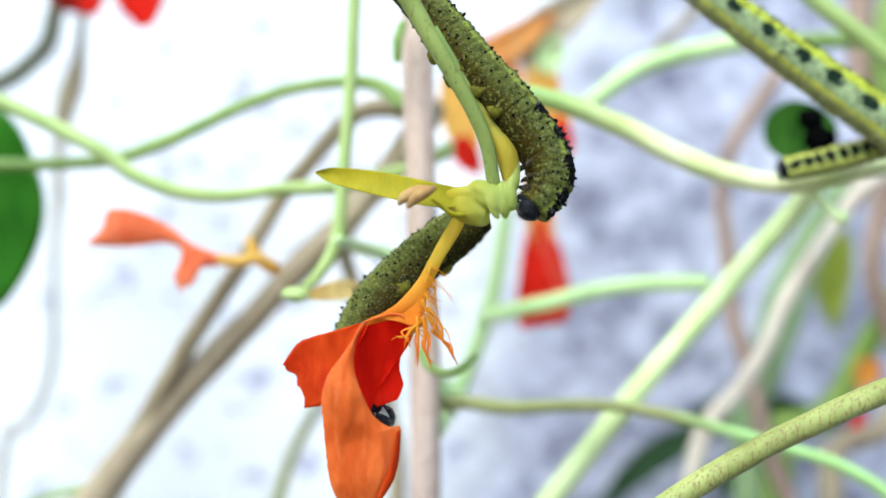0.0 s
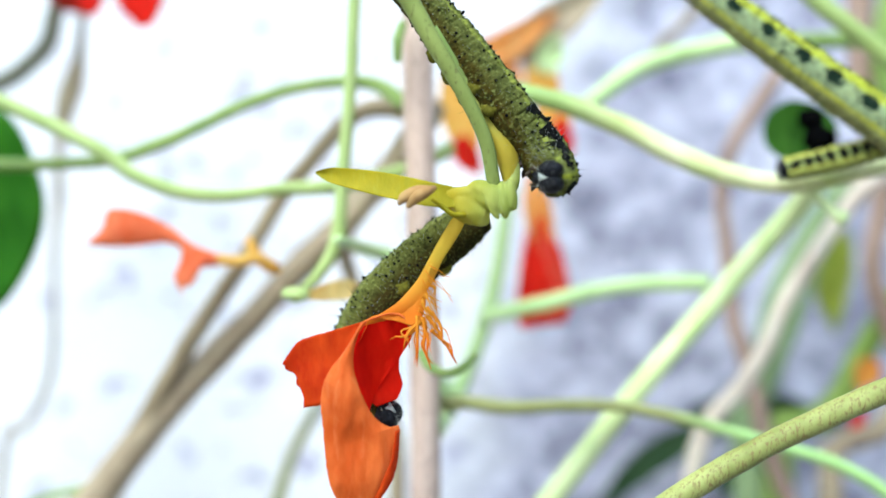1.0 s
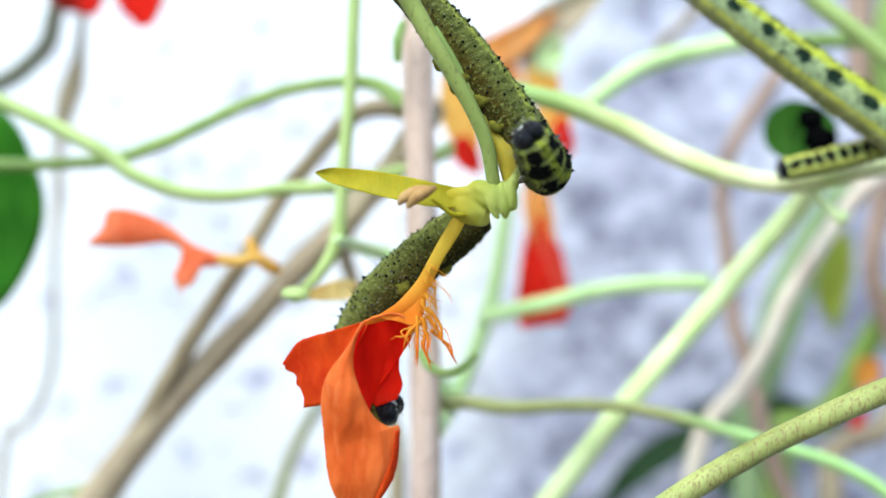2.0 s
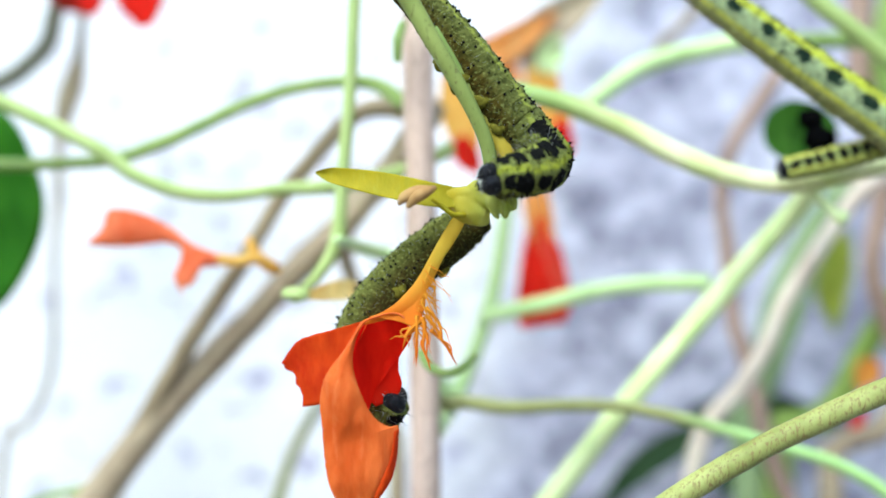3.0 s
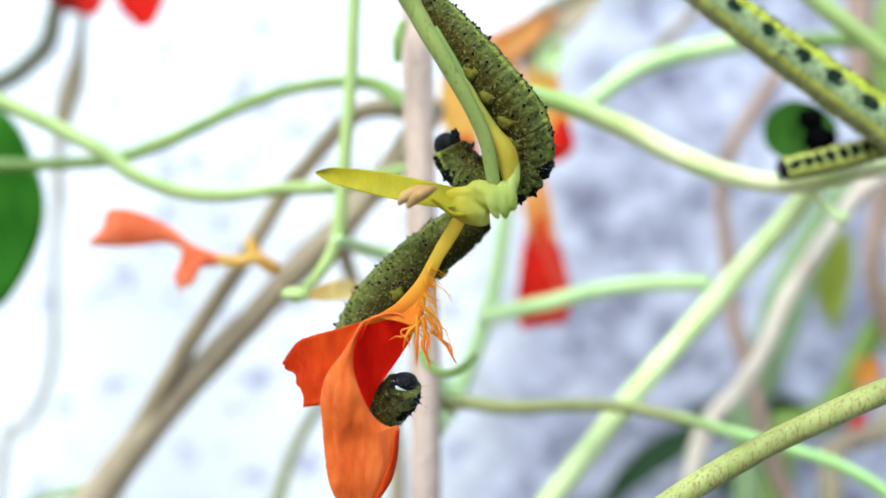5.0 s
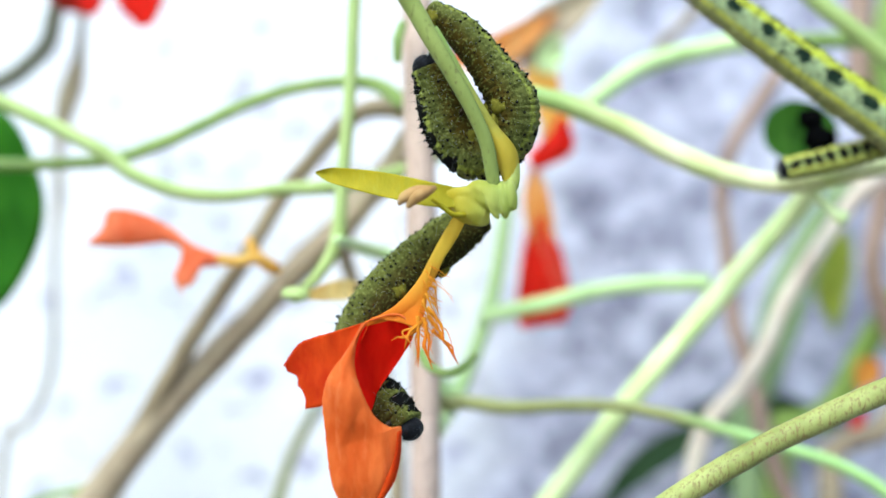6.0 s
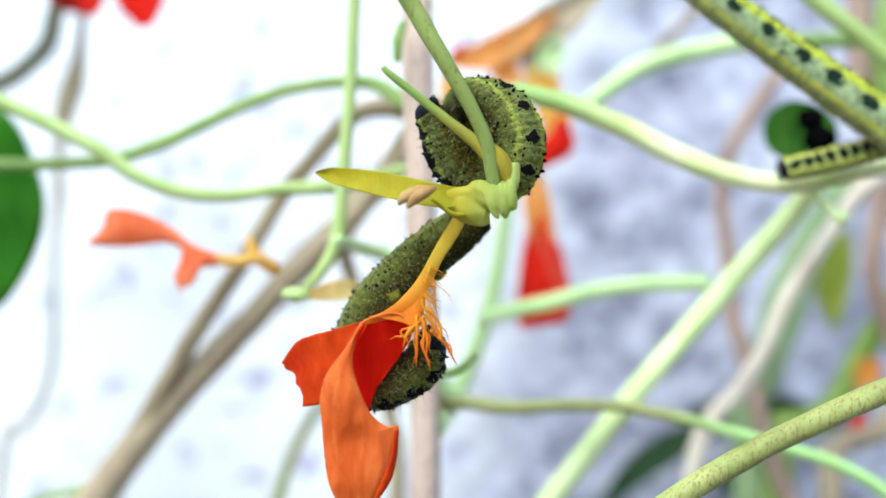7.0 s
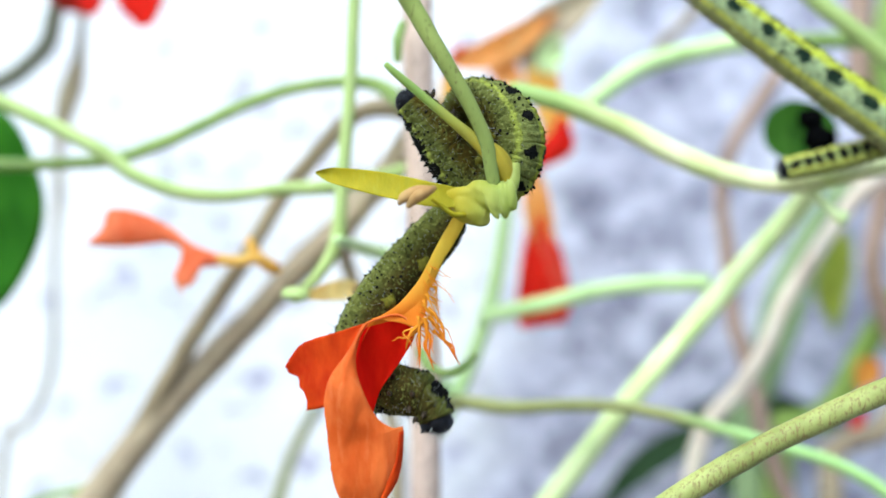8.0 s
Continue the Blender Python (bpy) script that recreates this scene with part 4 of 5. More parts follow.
def head_parts(r, parent):
    """Two round cheeks with a groove between them, jaws, a pale face plate, feelers and hairs; it looks along +y."""
    bm = bmesh.new()
    for s in (-1, 1):
        blob(bm, (s * r * 0.34, 0, r * 0.1), (r * 0.68, r * 0.72, r * 0.85), 3 + s, 0.06, 0.7, (8, s * 10, 0))
    blob(bm, (0, r * 0.35, -r * 0.55), (r * 0.42, r * 0.38, r * 0.35), 7, 0.15)
    head = new("head", finish("head", bm, [HEAD]))
    head.parent = parent
    tagged(head, "shiny black head capsule")

    def piece(name, bm, material, kind=""):
        ob = new(name, finish(name, bm, [material]))
        ob.parent = head
        return tagged(ob, kind=kind)

    bm = bmesh.new()
    tri = [(-0.3, -0.34), (0.3, -0.34), (0.0, 0.36)]
    ring = [[bm.verts.new((x * r * f * 0.001, (r * (0.70 - 0.12 * abs(x)) + d) * 0.001, (z - 0.05) * r * f * 0.001)) for x, z in tri] for f, d in ((1.0, -0.1), (0.85, 0.05))]
    bm.faces.new(ring[1])
    for k in range(3):
        bm.faces.new((ring[0][k], ring[0][(k + 1) % 3], ring[1][(k + 1) % 3], ring[1][k]))
    piece("face_plate", bm, FACE)
    for s in (-1, 1):
        bm = bmesh.new()
        cone(bm, (s * r * 0.25, r * 0.55, -r * 0.6), (s * r * 0.08, r * 0.82, -r * 0.85), r * 0.14, sides=6)
        piece("mandible", bm, HEAD)
        bm = bmesh.new()
        cone(bm, (s * r * 0.5, r * 0.5, -r * 0.45), (s * r * 0.6, r * 0.74, -r * 0.62), r * 0.05, sides=5)
        piece("feeler", bm, FACE)
    rnd = random.Random(5)
    bm = bmesh.new()
    for i in range(60):
        n = Vector((rnd.uniform(-1, 1), rnd.uniform(-0.3, 1), rnd.uniform(-0.3, 1))).normalized()
        cone(bm, n * r * 0.8, n * r * rnd.uniform(1.15, 1.6), 0.02, sides=3)
    piece("hairs", bm, HAIR, "stuff")
    return head


def leg_mesh(name, r, kind):
    bm = bmesh.new()
    if kind == "proleg":
        blob(bm, (0, 0, r * 0.12), (r * 0.34, r * 0.42, r * 0.46), 3, 0.35, 0.5)
        blob(bm, (0, 0, -r * 0.26), (r * 0.22, r * 0.28, r * 0.16), 5, 0.4, 0.5, detail=2)
        rnd = random.Random(9)
        for k in range(14):
            n = Vector((rnd.uniform(-1, 1), rnd.uniform(-1, 1), rnd.uniform(-1, 0.2))).normalized()
            cone(bm, n * r * 0.26, n * r * rnd.uniform(0.45, 0.62), 0.016, sides=3, index=1)
        return finish(name, bm, [PROLEG, HAIR])
    tube(bm, [(0, 0, 0.05 * r, r * 0.13), (0, r * 0.06, -r * 0.18, r * 0.09), (0, r * 0.18, -r * 0.3, r * 0.02)], 8, 12, 0.1)
    return finish(name, bm, [LEG])


def caterpillar(name, label, at, length, r, count, group, coat, feet_at=(), hooks_at=(), halves=True, spiky=1.0, fuzz=14):
    """A caterpillar in rigid rings, tail first, then the head; legs are parts of their rings. halves: two rings to a body segment."""
    body = thing(name, at, label, "caterpillar", group)
    half = length / count / 2
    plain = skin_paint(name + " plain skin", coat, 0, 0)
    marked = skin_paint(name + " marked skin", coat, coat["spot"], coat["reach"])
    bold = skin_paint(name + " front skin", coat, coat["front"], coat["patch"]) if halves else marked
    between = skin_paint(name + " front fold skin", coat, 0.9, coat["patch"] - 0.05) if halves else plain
    foot, hook = leg_mesh("proleg", r, "proleg"), leg_mesh("leg", r, "leg")
    rings = []
    for i in range(count):
        f = (i + 0.5) / count
        size = r * np.interp(f, *coat["girth"])
        front = halves and f > 0.68
        skin = (between if front else plain) if halves and i % 2 else bold if front else marked
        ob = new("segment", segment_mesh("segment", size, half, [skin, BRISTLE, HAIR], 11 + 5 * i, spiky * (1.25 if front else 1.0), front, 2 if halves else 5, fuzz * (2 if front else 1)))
        ob.parent = body
        rings.append(ob)
        feet = foot if i in feet_at else hook if i in hooks_at else None
        if feet:
            for s in (-1, 1):
                leg = new(feet.name.split(".")[0], feet)
                leg.parent = ob
                leg.matrix_basis = pose(s * size * 0.00032, 0, -size * (0.00066 if feet is foot else 0.00084), 0, -s * 16, 0)
    rings.append(head_parts(r * coat["head"], body))
    return body, rings, [[] for _ in rings], at


def bend(cat, t, *points, sag=0.25):
    """Lays the rings at time t along a line of (x, y, z, angle, lean), tail first: the back points at that angle
    in the plane of the wall (0 right, 90 up), and leans towards -y."""
    body, rings, rows, at = cat
    pts = [(x, y, z, math.cos(radians(a)), -c, math.sin(radians(a))) for x, y, z, a, c in points]
    n = len(rings)
    line = spline(pts, n * 8 + 1)
    for i in range(n):
        share = 0.974 if i == n - 1 else (i + 0.5) / (n - 1) * 0.955
        k = min(len(line) - 2, max(1, round(share * (len(line) - 1))))
        y = Vector(line[k + 1][:3] - line[k - 1][:3]).normalized()
        z = Vector(line[k][3:])
        x = y.cross(z).normalized()
        z = x.cross(y)
        m = Matrix((x, y, z)).transposed().to_4x4()
        m.translation = mm(*(Vector(line[k][:3]) - z * sag - Vector(at)))
        rows[i].append((t, m))


SLIM = (0.0, 0.05, 0.12, 0.25, 0.40, 0.60, 0.72, 0.88, 1.0), (0.48, 0.58, 0.68, 0.78, 0.98, 1.08, 1.0, 0.93, 0.70)
STOUT = (0.0, 0.05, 0.12, 0.80, 0.90, 1.0), (0.62, 0.84, 1.0, 1.0, 0.93, 0.72)
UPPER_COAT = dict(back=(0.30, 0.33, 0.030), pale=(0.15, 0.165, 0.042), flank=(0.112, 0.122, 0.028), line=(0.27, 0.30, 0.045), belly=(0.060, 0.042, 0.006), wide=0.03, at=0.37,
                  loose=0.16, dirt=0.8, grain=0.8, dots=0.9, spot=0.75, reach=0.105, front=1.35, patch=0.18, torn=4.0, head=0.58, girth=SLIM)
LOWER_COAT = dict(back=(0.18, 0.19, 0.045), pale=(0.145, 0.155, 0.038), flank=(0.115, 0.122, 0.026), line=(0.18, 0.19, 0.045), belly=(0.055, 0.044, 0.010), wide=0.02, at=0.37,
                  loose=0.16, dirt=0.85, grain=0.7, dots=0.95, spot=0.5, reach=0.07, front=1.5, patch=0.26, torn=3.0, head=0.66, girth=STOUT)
RESTING_COAT = dict(back=(0.46, 0.50, 0.035), pale=(0.33, 0.41, 0.20), flank=(0.36, 0.37, 0.13), line=(0.56, 0.56, 0.06), belly=(0.36, 0.33, 0.17), wide=0.085, at=0.415,
                    loose=0.10, dirt=0.5, grain=0.6, dots=0.95, spot=1.35, reach=0.105, torn=4.0, ink=(0.010, 0.022, 0.014), head=0.6, girth=((0.0, 0.5, 1.0), (0.70, 0.88, 1.0)))
YOUNG_COAT = dict(back=(0.55, 0.54, 0.08), pale=(0.42, 0.47, 0.14), flank=(0.38, 0.42, 0.10), line=(0.56, 0.55, 0.08), belly=(0.30, 0.29, 0.09), wide=0.05, at=0.42,
                  loose=0.06, dirt=0.3, grain=0.4, dots=0.9, spot=0.8, reach=0.17, torn=4.0, head=0.80, girth=((0.0, 0.5, 1.0), (0.70, 1.0, 0.9)))
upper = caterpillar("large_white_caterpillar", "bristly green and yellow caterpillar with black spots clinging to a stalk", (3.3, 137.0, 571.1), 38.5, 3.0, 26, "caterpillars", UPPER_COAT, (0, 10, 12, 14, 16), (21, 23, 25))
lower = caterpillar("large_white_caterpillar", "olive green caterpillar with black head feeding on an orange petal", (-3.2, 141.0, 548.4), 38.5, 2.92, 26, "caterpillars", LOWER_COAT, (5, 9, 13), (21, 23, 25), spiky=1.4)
resting = caterpillar("large_white_caterpillar", "yellow striped caterpillar with dark spots resting stretched out", (44.9, 157.0, 574.5), 44, 3.15, 8, "caterpillars", RESTING_COAT, halves=False, spiky=0.5, fuzz=20)
young = caterpillar("small_caterpillar", "small yellow and black caterpillar on a pale stalk", (51.7, 160.0, 562.0), 15, 1.78, 10, "caterpillars", YOUNG_COAT, halves=False, spiky=0.5, fuzz=0)


def motions():
    """Keys all that moves, in seconds."""
    # the two that rest
    for t in (0.0, 8.0):
        bend(resting, t, (26.8, 157.0, 588.5, 55, 1.24), (35.2, 157.0, 582.0, 55, 1.24), (45.0, 157.0, 574.7, 55, 1.24), (56.9, 157.0, 566.2, 55, 1.24), (61.9, 157.0, 562.8, 55, 1.24), sag=0.0)
        bend(young, t, (60.6, 160.0, 564.0, 90, 0.5), (56.5, 160.0, 563.0, 90, 0.5), (50.6, 160.0, 561.6, 85, 0.5), (45.9, 160.0, 560.6, 80, 0.5), (44.6, 160.0, 560.3, 80, 0.5), sag=0.0)

    # the upper one: hooks over, lifts its head, folds over, swings behind and curls up
    T0, T1, T2 = (-8.8, 138.0, 585.0, 38, -0.55), (-1.4, 138.0, 576.9, 38, -0.55), (3.2, 137.0, 570.8, 35, -0.55)
    bend(upper, 0.0, T0, T1, T2, (7.9, 136.5, 565.5, 30, -0.55), (11.2, 136.0, 561.3, 10, -0.4), (12.2, 135.5, 557.7, -20, -0.15), (10.7, 134.8, 555.0, -60, -0.1), (8.4, 134.3, 554.2, -95, -0.1))
    bend(upper, 0.4, T0, T1, T2, (7.9, 136.5, 565.5, 30, -0.55), (11.2, 136.0, 561.3, 10, -0.4), (12.3, 135.2, 557.7, -15, -0.2), (11.0, 133.3, 555.2, -55, -0.1), (9.0, 131.3, 554.4, -90, 0.1))
    bend(upper, 0.7, T0, T1, T2, (7.8, 136.5, 565.4, 30, -0.55), (11.0, 136.0, 561.3, 10, -0.4), (12.2, 135.1, 557.8, -12, -0.3), (11.0, 133.0, 555.4, -45, -0.2), (9.4, 130.6, 554.7, -75, 0.0))
    bend(upper, 0.9, T0, T1, T2, (7.7, 136.5, 565.3, 30, -0.55), (10.8, 136.0, 561.3, 10, -0.4), (12.0, 135.0, 557.9, -10, -0.4), (11.4, 132.8, 556.0, -40, -0.3), (10.2, 130.4, 555.6, -60, -0.3))
    bend(upper, 1.0, T0, T1, T2, (7.5, 136.5, 565.1, 30, -0.55), (10.9, 136.0, 561.3, 20, 0.1), (12.2, 134.0, 559.0, 10, 0.4), (12.4, 131.5, 558.0, 0, 0.5), (10.9, 129.0, 557.6, 0, 0.5))
    bend(upper, 1.1, T0, T1, T2, (7.4, 136.5, 565.1, 30, -0.55), (10.4, 136.0, 561.3, 20, 0.2), (11.7, 134.0, 558.6, 0, 0.5), (11.8, 131.0, 558.3, -40, 0.6), (11.2, 129.0, 559.7, -60, 0.8))
    for t, rise in ((1.2, 1.2), (1.3, 1.9), (1.5, 0.4), (1.7, 2.1), (1.9, 1.5)):
        bend(upper, t, T0, T1, T2, (7.1, 136.5, 565.3, 30, -0.55), (10.2, 136.0, 561.3, 20, 0.2), (11.5, 134.0, 558.9, 0, 0.5), (11.0, 130.5, 558.8 + 0.2 * rise, -30, 0.8), (9.7, 128.0, 560.5 + 0.7 * rise, -40, 1.0), (8.3, 127.5, 561.8 + rise, -50, 1.0))
    bend(upper, 2.4, T0, T1, T2, (7.0, 136.5, 565.5, 30, -0.55), (9.8, 136.0, 562.1, 25, 0.3), (11.4, 134.0, 559.7, -10, 1.0), (10.4, 131.0, 558.8, -50, 1.4), (8.4, 129.0, 559.3, 0, 3.0), (7.0, 128.0, 559.9, 0, 3.0))
    bend(upper, 2.8, T0, T1, T2, (6.8, 136.5, 565.8, 30, -0.55), (9.8, 136.0, 562.3, 25, 0.3), (11.4, 134.0, 559.8, 5, 1.2), (10.4, 131.0, 558.6, 0, 3.0), (8.2, 130.0, 558.1, 110, 3.2), (6.0, 129.0, 557.7, 110, 3.2))
    bend(upper, 3.0, T0, T1, T2, (6.8, 136.5, 565.8, 30, -0.55), (9.8, 136.0, 562.4, 25, 0.3), (11.6, 134.0, 560.0, 5, 1.2), (10.1, 131.0, 558.6, 0, 3.0), (7.0, 130.0, 557.8, 110, 3.2), (4.0, 129.0, 557.2, 110, 3.2))
    bend(upper, 3.3, T0, T1, T2, (6.8, 136.5, 565.8, 30, -0.55), (9.8, 136.0, 562.6, 25, 0.3), (11.6, 134.0, 560.5, 5, 1.2), (9.8, 131.0, 558.5, 0, 3.0), (6.7, 130.0, 557.1, 110, 3.2), (3.5, 129.0, 556.2, 110, 3.2))
    bend(upper, 3.5, T0, T1, T2, (6.8, 136.5, 565.9, 30, -0.55), (9.8, 136.0, 562.7, 25, 0.3), (11.4, 134.0, 560.6, 5, 1.2), (9.5, 131.0, 558.5, 0, 3.0), (6.6, 130.0, 556.6, 110, 3.2), (3.4, 129.0, 555.1, 110, 3.2))
    bend(upper, 3.6, T0, T1, T2, (6.8, 136.5, 565.9, 30, -0.55), (10.0, 136.0, 562.7, 25, 0.3), (11.6, 134.0, 560.5, 5, 1.2), (9.8, 131.5, 558.0, 0, 3.0), (7.0, 130.5, 556.0, 110, 3.2), (4.3, 130.0, 554.6, 110, 3.2))
    bend(upper, 3.8, T0, T1, T2, (7.0, 136.5, 565.9, 30, -0.55), (10.4, 136.0, 562.2, 20, -0.2), (12.2, 135.0, 559.5, 0, -0.2), (11.4, 133.5, 556.6, -15, 0.3), (9.9, 133.0, 554.1, -30, 0.3), (8.5, 133.0, 552.5, -35, 0.3))
    bend(upper, 4.0, T0, T1, T2, (7.2, 136.5, 565.9, 30, -0.55), (10.5, 136.0, 562.1, 20, -0.2), (12.1, 136.0, 559.2, 5, -0.2), (11.6, 135.5, 556.4, -20, -0.2), (10.1, 135.5, 554.3, -45, -0.2), (8.1, 136.0, 553.7, -80, -0.2))
    bend(upper, 4.2, T0, T1, T2, (7.4, 136.5, 565.8, 30, -0.55), (10.4, 136.5, 562.0, 15, -0.5), (11.6, 137.0, 558.8, 0, -0.5), (10.6, 138.0, 555.8, -35, -0.5), (8.1, 139.0, 554.7, -80, -0.5), (5.7, 140.0, 555.5, -110, -0.5))
    bend(upper, 4.5, T0, T1, T2, (7.4, 136.5, 565.9, 30, -0.55), (10.1, 137.0, 562.5, 10, -0.5), (11.0, 138.0, 559.0, -5, -0.2), (9.7, 139.0, 556.2, -45, -0.2), (7.2, 140.0, 555.3, -90, -0.2), (5.0, 141.0, 556.9, -135, -0.2), (4.1, 141.0, 558.7, -160, -0.2))
    bend(upper, 4.7, T0, T1, T2, (7.4, 136.5, 565.9, 30, -0.55), (10.2, 137.0, 562.3, 10, -0.5), (10.8, 138.0, 559.0, -5, -0.2), (9.1, 139.0, 556.2, -50, -0.2), (6.2, 140.0, 555.8, -95, -0.2), (3.3, 141.0, 558.1, -150, -0.2), (2.0, 141.0, 561.3, -175, -0.2))
    bend(upper, 5.2, (-4.6, 138.0, 581.5, 35, -0.55), (-0.1, 138.0, 576.5, 35, -0.55), (3.9, 137.0, 572.0, 32, -0.55), (7.3, 137.0, 567.4, 20, -0.55), (9.2, 138.0, 563.2, 5, -0.5), (8.1, 139.0, 559.4, -45, -0.5), (4.9, 140.0, 558.5, -95, -0.5), (1.4, 141.0, 560.4, -150, -0.5), (-0.3, 141.0, 564.1, 175, -0.5))
    bend(upper, 5.8, (-2.7, 139.0, 579.1, 40, -0.55), (1.0, 138.0, 576.2, 40, -0.55), (4.6, 138.0, 572.5, 30, -0.55), (7.7, 138.0, 568.3, 15, -0.4), (8.4, 138.0, 564.2, 0, -0.3), (6.4, 139.0, 561.0, -45, -0.3), (2.9, 140.0, 560.7, -100, -0.5), (0.0, 140.0, 563.1, -160, -0.5), (-1.0, 140.0, 566.3, 170, -0.5), (-0.5, 140.0, 569.6, 160, -0.3), sag=0.5)
    for t, dx, dz in ((6.0, 0.64, -1.78), (6.2, 1.02, -0.89), (6.35, -0.38, -0.13), (6.5, 0.00, -0.00), (6.7, -1.02, 0.76)):
        g = dx, dz
        w = 0.8 if t < 6.3 else 0.2
        x1, y1, z1 = -1.4, 140.0, 568.9
        x2, y2, z2 = -3.1, 140.0, 573.7
        bend(upper, t, (-0.8, 139.0, 577.2, 80, -0.55), (2.4, 138.0, 574.8, 50, -0.5), (5.4 + w * 0.7, 138.0, 570.4, 30, -0.45), (7.6 + w, 138.0, 566.2, 5, -0.4), (6.8 + w * 0.6, 139.0, 562.2, -35, -0.4), (3.5, 140.0, 560.6, -95, -0.45), (0.4, 140.0, 563.5, -160, -0.5), (x1 + g[0] * 0.4, y1, z1 + g[1] * 0.4, 172, -0.5), (x2 + g[0], y2, z2 + g[1], 170, -0.5), sag=0.5)
    for t, dx, dz in ((6.8, -0.70, -0.06), (6.9, -0.06, -0.13), (7.0, 0.95, -0.64), (7.1, 0.70, -0.25), (7.25, -0.89, -0.25), (7.4, 0.06, 0.32), (7.5, -0.32, 0.83), (7.6, -1.21, -0.51), (7.75, -1.59, 0.38), (7.9, 0.13, 0.89), (8.0, -1.52, 0.76)):
        g = dx, dz
        x1, y1, z1 = -1.0, 140.0, 564.0
        x2, y2, z2 = -3.1, 140.0, 567.2
        bend(upper, t, (2.4, 146.0, 563.9, 130, -0.55), (1.5, 145.0, 566.2, 110, -0.55), (3.6, 142.0, 568.0, 80, -0.55), (7.0, 139.0, 566.2, 40, 0.15), (8.8, 138.0, 562.4, 5, 0.5), (7.6, 138.5, 558.6, -40, 0.4), (4.3, 140.0, 557.5, -95, -0.5), (1.0, 140.0, 560.2, -150, -0.5), (x1 + g[0] * 0.5, y1, z1 + g[1] * 0.5, -175, -0.5), (x2 + g[0], y2, z2 + g[1], 170, -0.5))

    # the lower one: its rear holds the claw, its head eats along the petal's edge
    R = [(4.1, 144.0, 553.7, 120, -0.9), (1.1, 143.0, 551.7, 125, -0.9), (-3.2, 142.0, 548.4, 130, -0.9), (-7.4, 142.0, 544.3, 135, -0.9), (-9.9, 142.5, 540.1, 165, -0.55)]
    R2 = [(1.2, 144.0, 554.6, 120, -0.9), (-0.7, 143.0, 551.9, 125, -0.9), (-4.1, 142.0, 548.2, 130, -0.9), (-7.6, 142.0, 544.1, 135, -0.9), (-9.9, 142.5, 540.0, 165, -0.55)]
    for t, dx, dz in ((0.0, -0.51, -0.51), (0.3, 0.06, -0.39), (0.6, -0.45, -0.32), (0.9, 0.45, -0.00), (1.2, -0.26, 0.06), (1.5, 0.8, 0.9), (1.7, 0.4, 0.9), (2.8, 0.7, 1.3)):
        x, y, z = -6.0, 138.5, 531.4
        x, z = x + dx, z + dz
        bend(lower, t, *R, (-11.0, 143.0, 535.5, 190, -0.55), (-10.0, 142.0, 531.5, 230, -0.55), (x - 1.6, y + 1.6, z - 0.9, 265, -0.9), (x, y, z, 300, -0.1))
    for t, dx, dz in ((3.2, 0.0, 0.3), (3.6, 0.25, 0.6), (3.8, 0.1, 0.6), (4.0, 0.9, 1.5), (4.2, 1.0, 1.6), (4.4, 1.1, 2.0), (4.7, 1.0, 1.8)):
        x, y, z = -5.9, 138.2, 533.7
        x, z = x + dx, z + dz
        bend(lower, t, *R, (-10.8, 143.0, 535.5, 190, -0.55), (-10.0, 142.0, 532.1, 240, -0.55), (-8.4, 141.0, 530.4, 275, -0.2), (x + 0.1, y + 1.0, z - 3.0, 330, -0.1), (x + 0.65, y + 0.5, z - 1.6, 355, -0.15), (x + 0.05, y, z + 0.3, 385, -0.1))
    for t, dx, dz in ((5.3, -0.19, 2.11), (5.8, -0.45, 0.26), (6.0, 0.2, -1.9)):
        x, y, z = -4.4, 138.0, 530.5
        x, z = x + dx, z + dz
        bend(lower, t, *R, (-10.8, 143.0, 535.8, 190, -0.55), (-9.2, 142.0, 533.3, 250, -0.55), (-6.8, 140.0, 532.6, 410, -0.9), (x - 0.1, y + 0.4, z + 1.7, 390, -0.8), (x, y, z, 360, -0.3))
    bend(lower, 6.1, *R, (-10.8, 143.0, 535.8, 190, -0.55), (-9.2, 142.0, 532.9, 240, -0.55), (-6.2, 140.0, 532.4, 290, -0.55), (-4.0, 139.0, 532.5, 340, -0.4), (-2.9, 138.0, 533.0, 360, -0.1))
    for t, dx, dz in ((6.2, -0.13, -0.64), (6.4, -0.13, -0.13), (6.6, -0.06, 0.90), (6.8, 1.47, 1.79)):
        x, y, z = -3.5, 138.0, 536.3
        x, z = x + dx, z + dz
        bend(lower, t, *R, (-10.8, 143.0, 535.8, 190, -0.55), (-9.2, 142.0, 532.9, 240, -0.55), (-6.4, 140.0, 532.3, 290, -0.2), (-4.1, 139.0, 533.3, 325, 0.25), (x + 0.4, y + 0.4, z - 1.5, 355, 0.3), (x, y, z, 385, 0.1))
    def lift(t, x, y, z):
        return x + 0.2, y, z + (0.9 if t > 7.3 else 0.2)

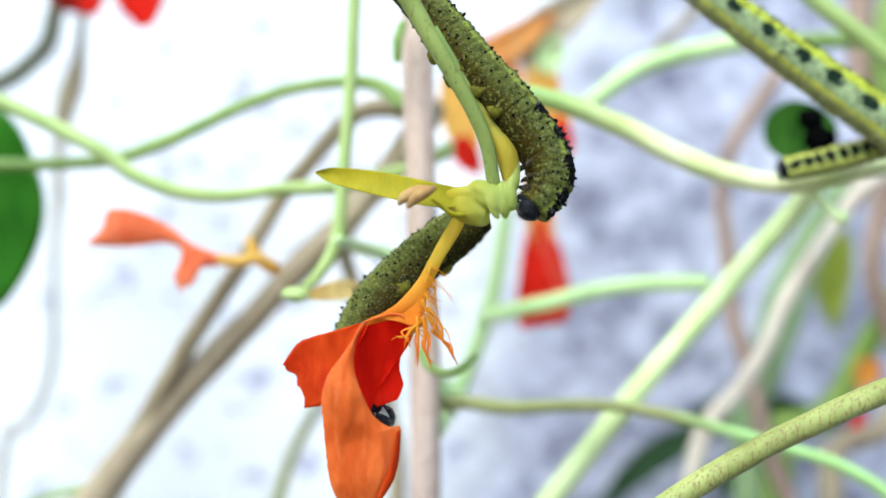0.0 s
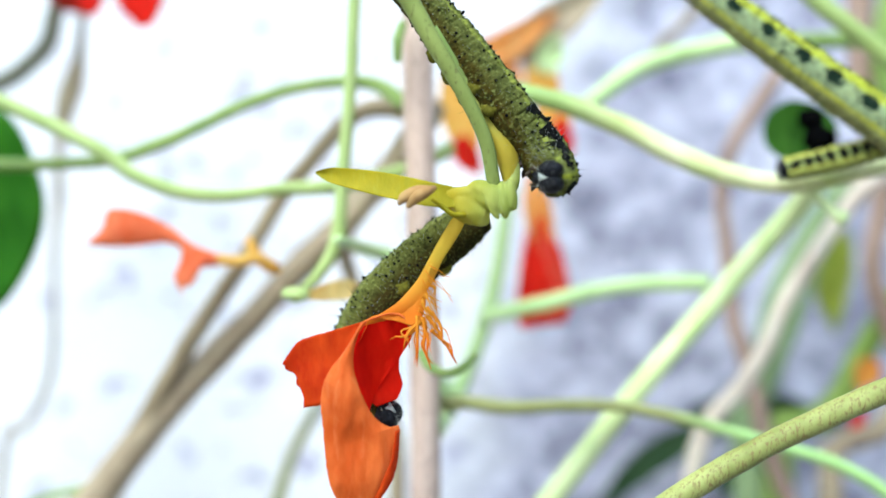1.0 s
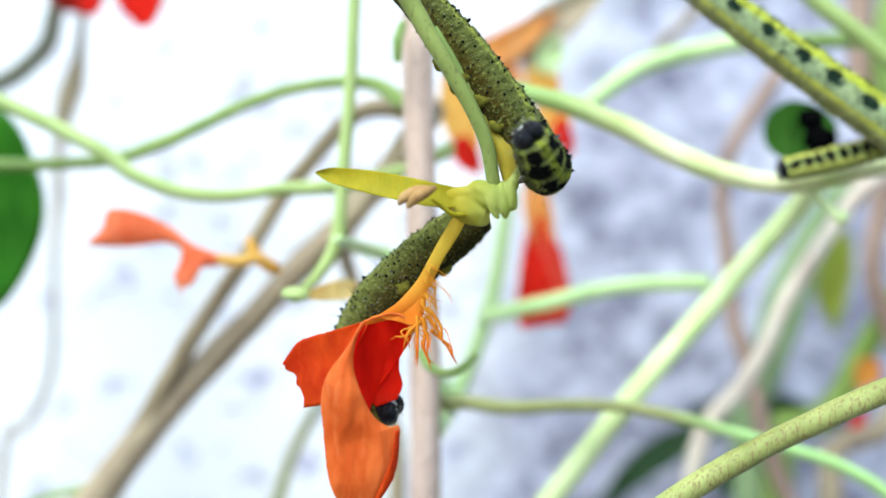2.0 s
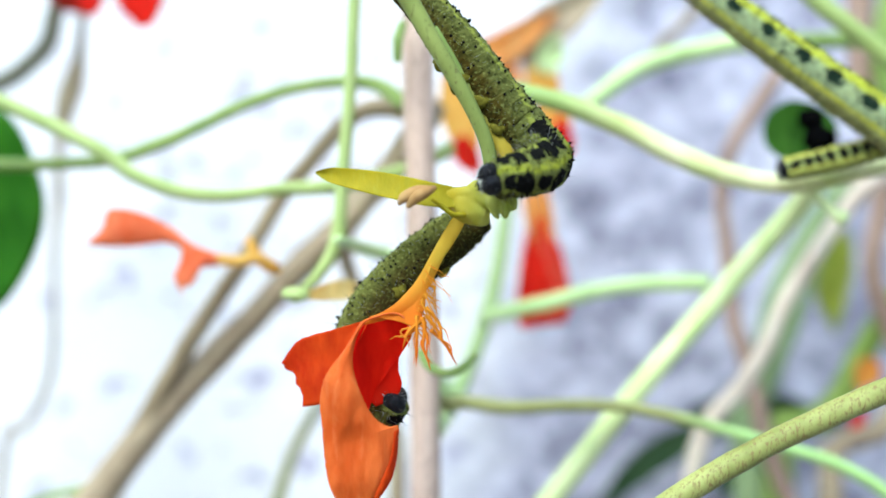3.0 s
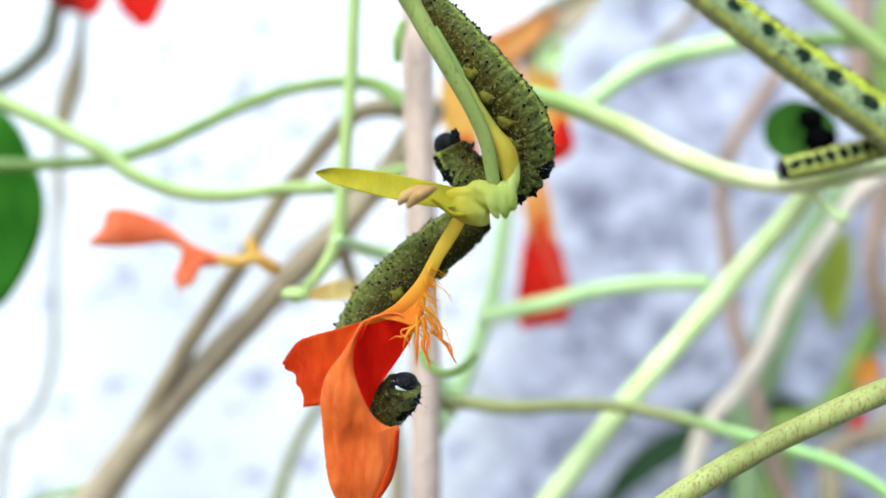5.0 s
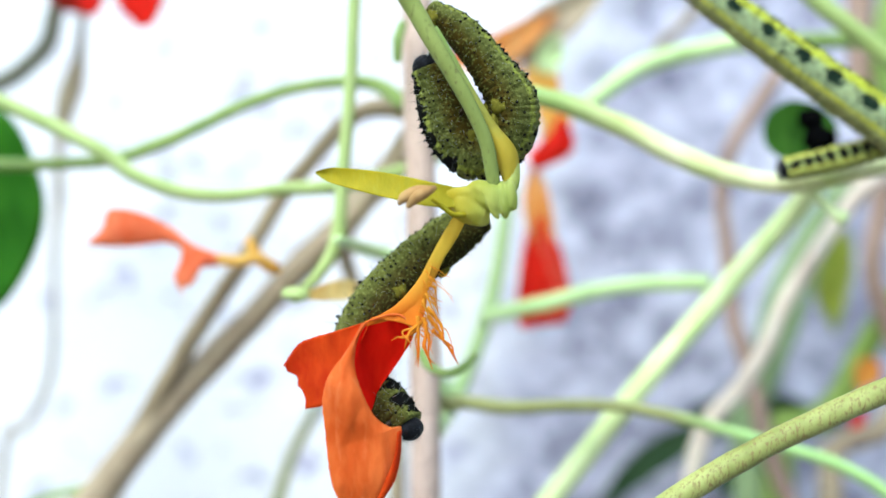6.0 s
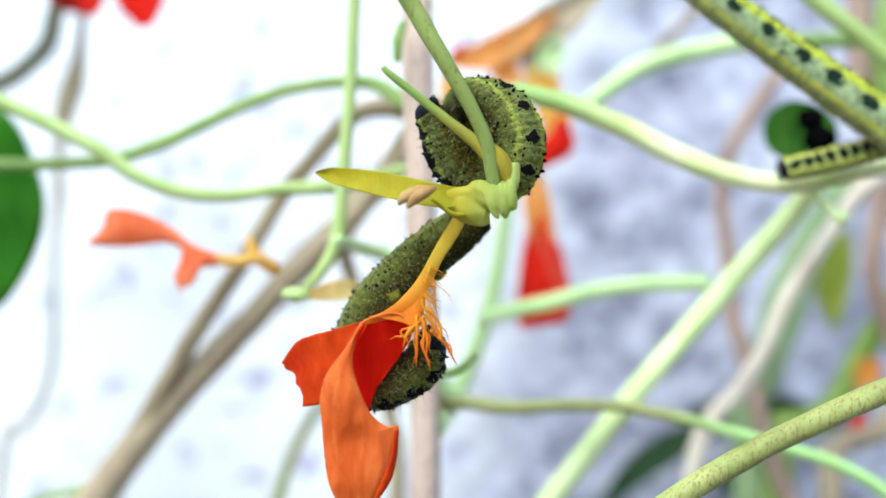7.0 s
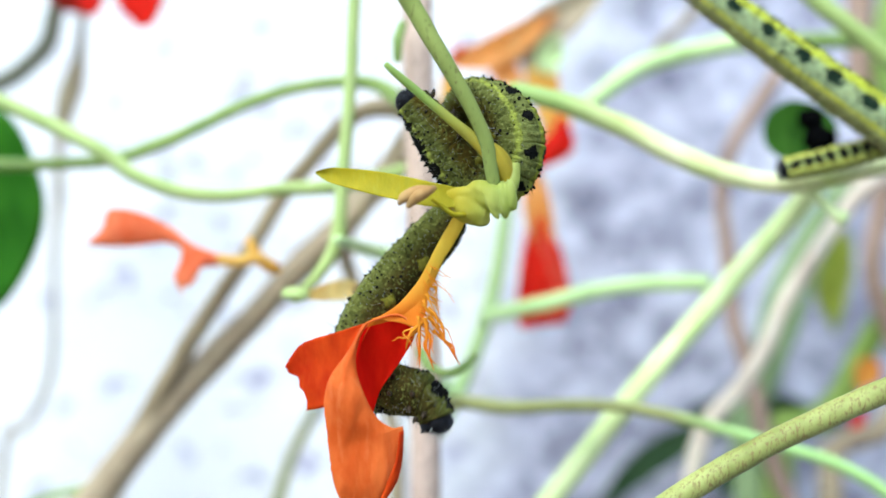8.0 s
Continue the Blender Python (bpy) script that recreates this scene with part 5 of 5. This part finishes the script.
    for t, dx, dz in ((7.0, -1.5, -0.2), (7.2, -1.2, 1.2), (7.3, -0.9, 1.9), (7.4, -0.3, 0.9), (7.5, 0.9, 0.9), (7.6, 1.1, 1.6), (7.7, 1.1, 1.4)):
        x, y, z = 1.0, 139.0, 540.4
        x, z = x + dx, z + dz
        bend(lower, t, *(R if t < 7.3 else R2), (-10.8, 143.0, 536.1, 190, -1.0), (*lift(t, -8.7, 142.0, 533.8), 250, -1.0), (*lift(t, -5.4, 141.0, 534.5), 290, -1.0), (*lift(t, -2.3, 140.0, 536.5), 315, -0.9), (x - 1.2, y + 0.3, z - 1.5, 330, -0.9), (x, y, z, 345, -0.1))
    bend(lower, 7.9, *R2, (-10.8, 143.0, 536.1, 190, -1.0), (-8.8, 142.0, 534.1, 250, -1.0), (-5.2, 141.0, 534.4, 285, -1.0), (-1.9, 140.0, 535.8, 300, -0.9), (0.4, 139.0, 536.6, 310, -0.9), (2.0, 139.0, 537.3, 320, -0.1))
    bend(lower, 8.0, *R2, (-10.8, 143.0, 536.1, 190, -1.0), (-9.0, 142.0, 534.0, 250, -1.0), (-5.5, 141.0, 533.7, 330, -1.0), (-2.3, 140.0, 533.2, 370, -0.9), (-0.8, 139.5, 531.2, 375, -0.9), (-0.8, 139.0, 529.2, 350, -0.1))

    for cat in (upper, lower, resting, young):
        for ring, rows in zip(cat[1], cat[2]):
            walk(ring, rows)

    # the petal sways a little and is gnawed; the spur springs back when let go
    base = claw.location.copy()
    walk(claw, [(t, Matrix.Translation(base) @ pose(0, 0, 0, 0, -a, 0)) for t, a in
                ((0.0, 0.0), (1.0, -0.25), (1.5, -0.2), (3.0, -0.5), (3.5, -0.7), (4.5, -0.5), (5.8, 0.1), (6.5, 0.6), (6.7, 0.5), (6.8, 0.0), (7.0, -0.5), (7.5, -0.2), (8.0, 0.8))])
    base_s = spur.location.copy()
    walk(spur, [(t, Matrix.Translation(base_s) @ pose(0, 0, 0, a * 0.4, -a, 0)) for t, a in
                ((0.0, 0.0), (5.0, 0.0), (6.7, 0.0), (6.8, 22.5), (7.0, 22.0), (7.5, 21.5), (8.0, 20.5))])
    base_f = flap.location.copy()
    walk(flap, [(t, Matrix.Translation(base_f) @ pose(0, 0, 0, 0, 0, a)) for t, a in
                ((0.0, 0.0), (2.8, 0.0), (3.5, 6.0), (3.8, 40.0), (4.2, 60.0), (4.7, 85.0), (5.8, 104.0), (8.0, 104.0))])


motions()
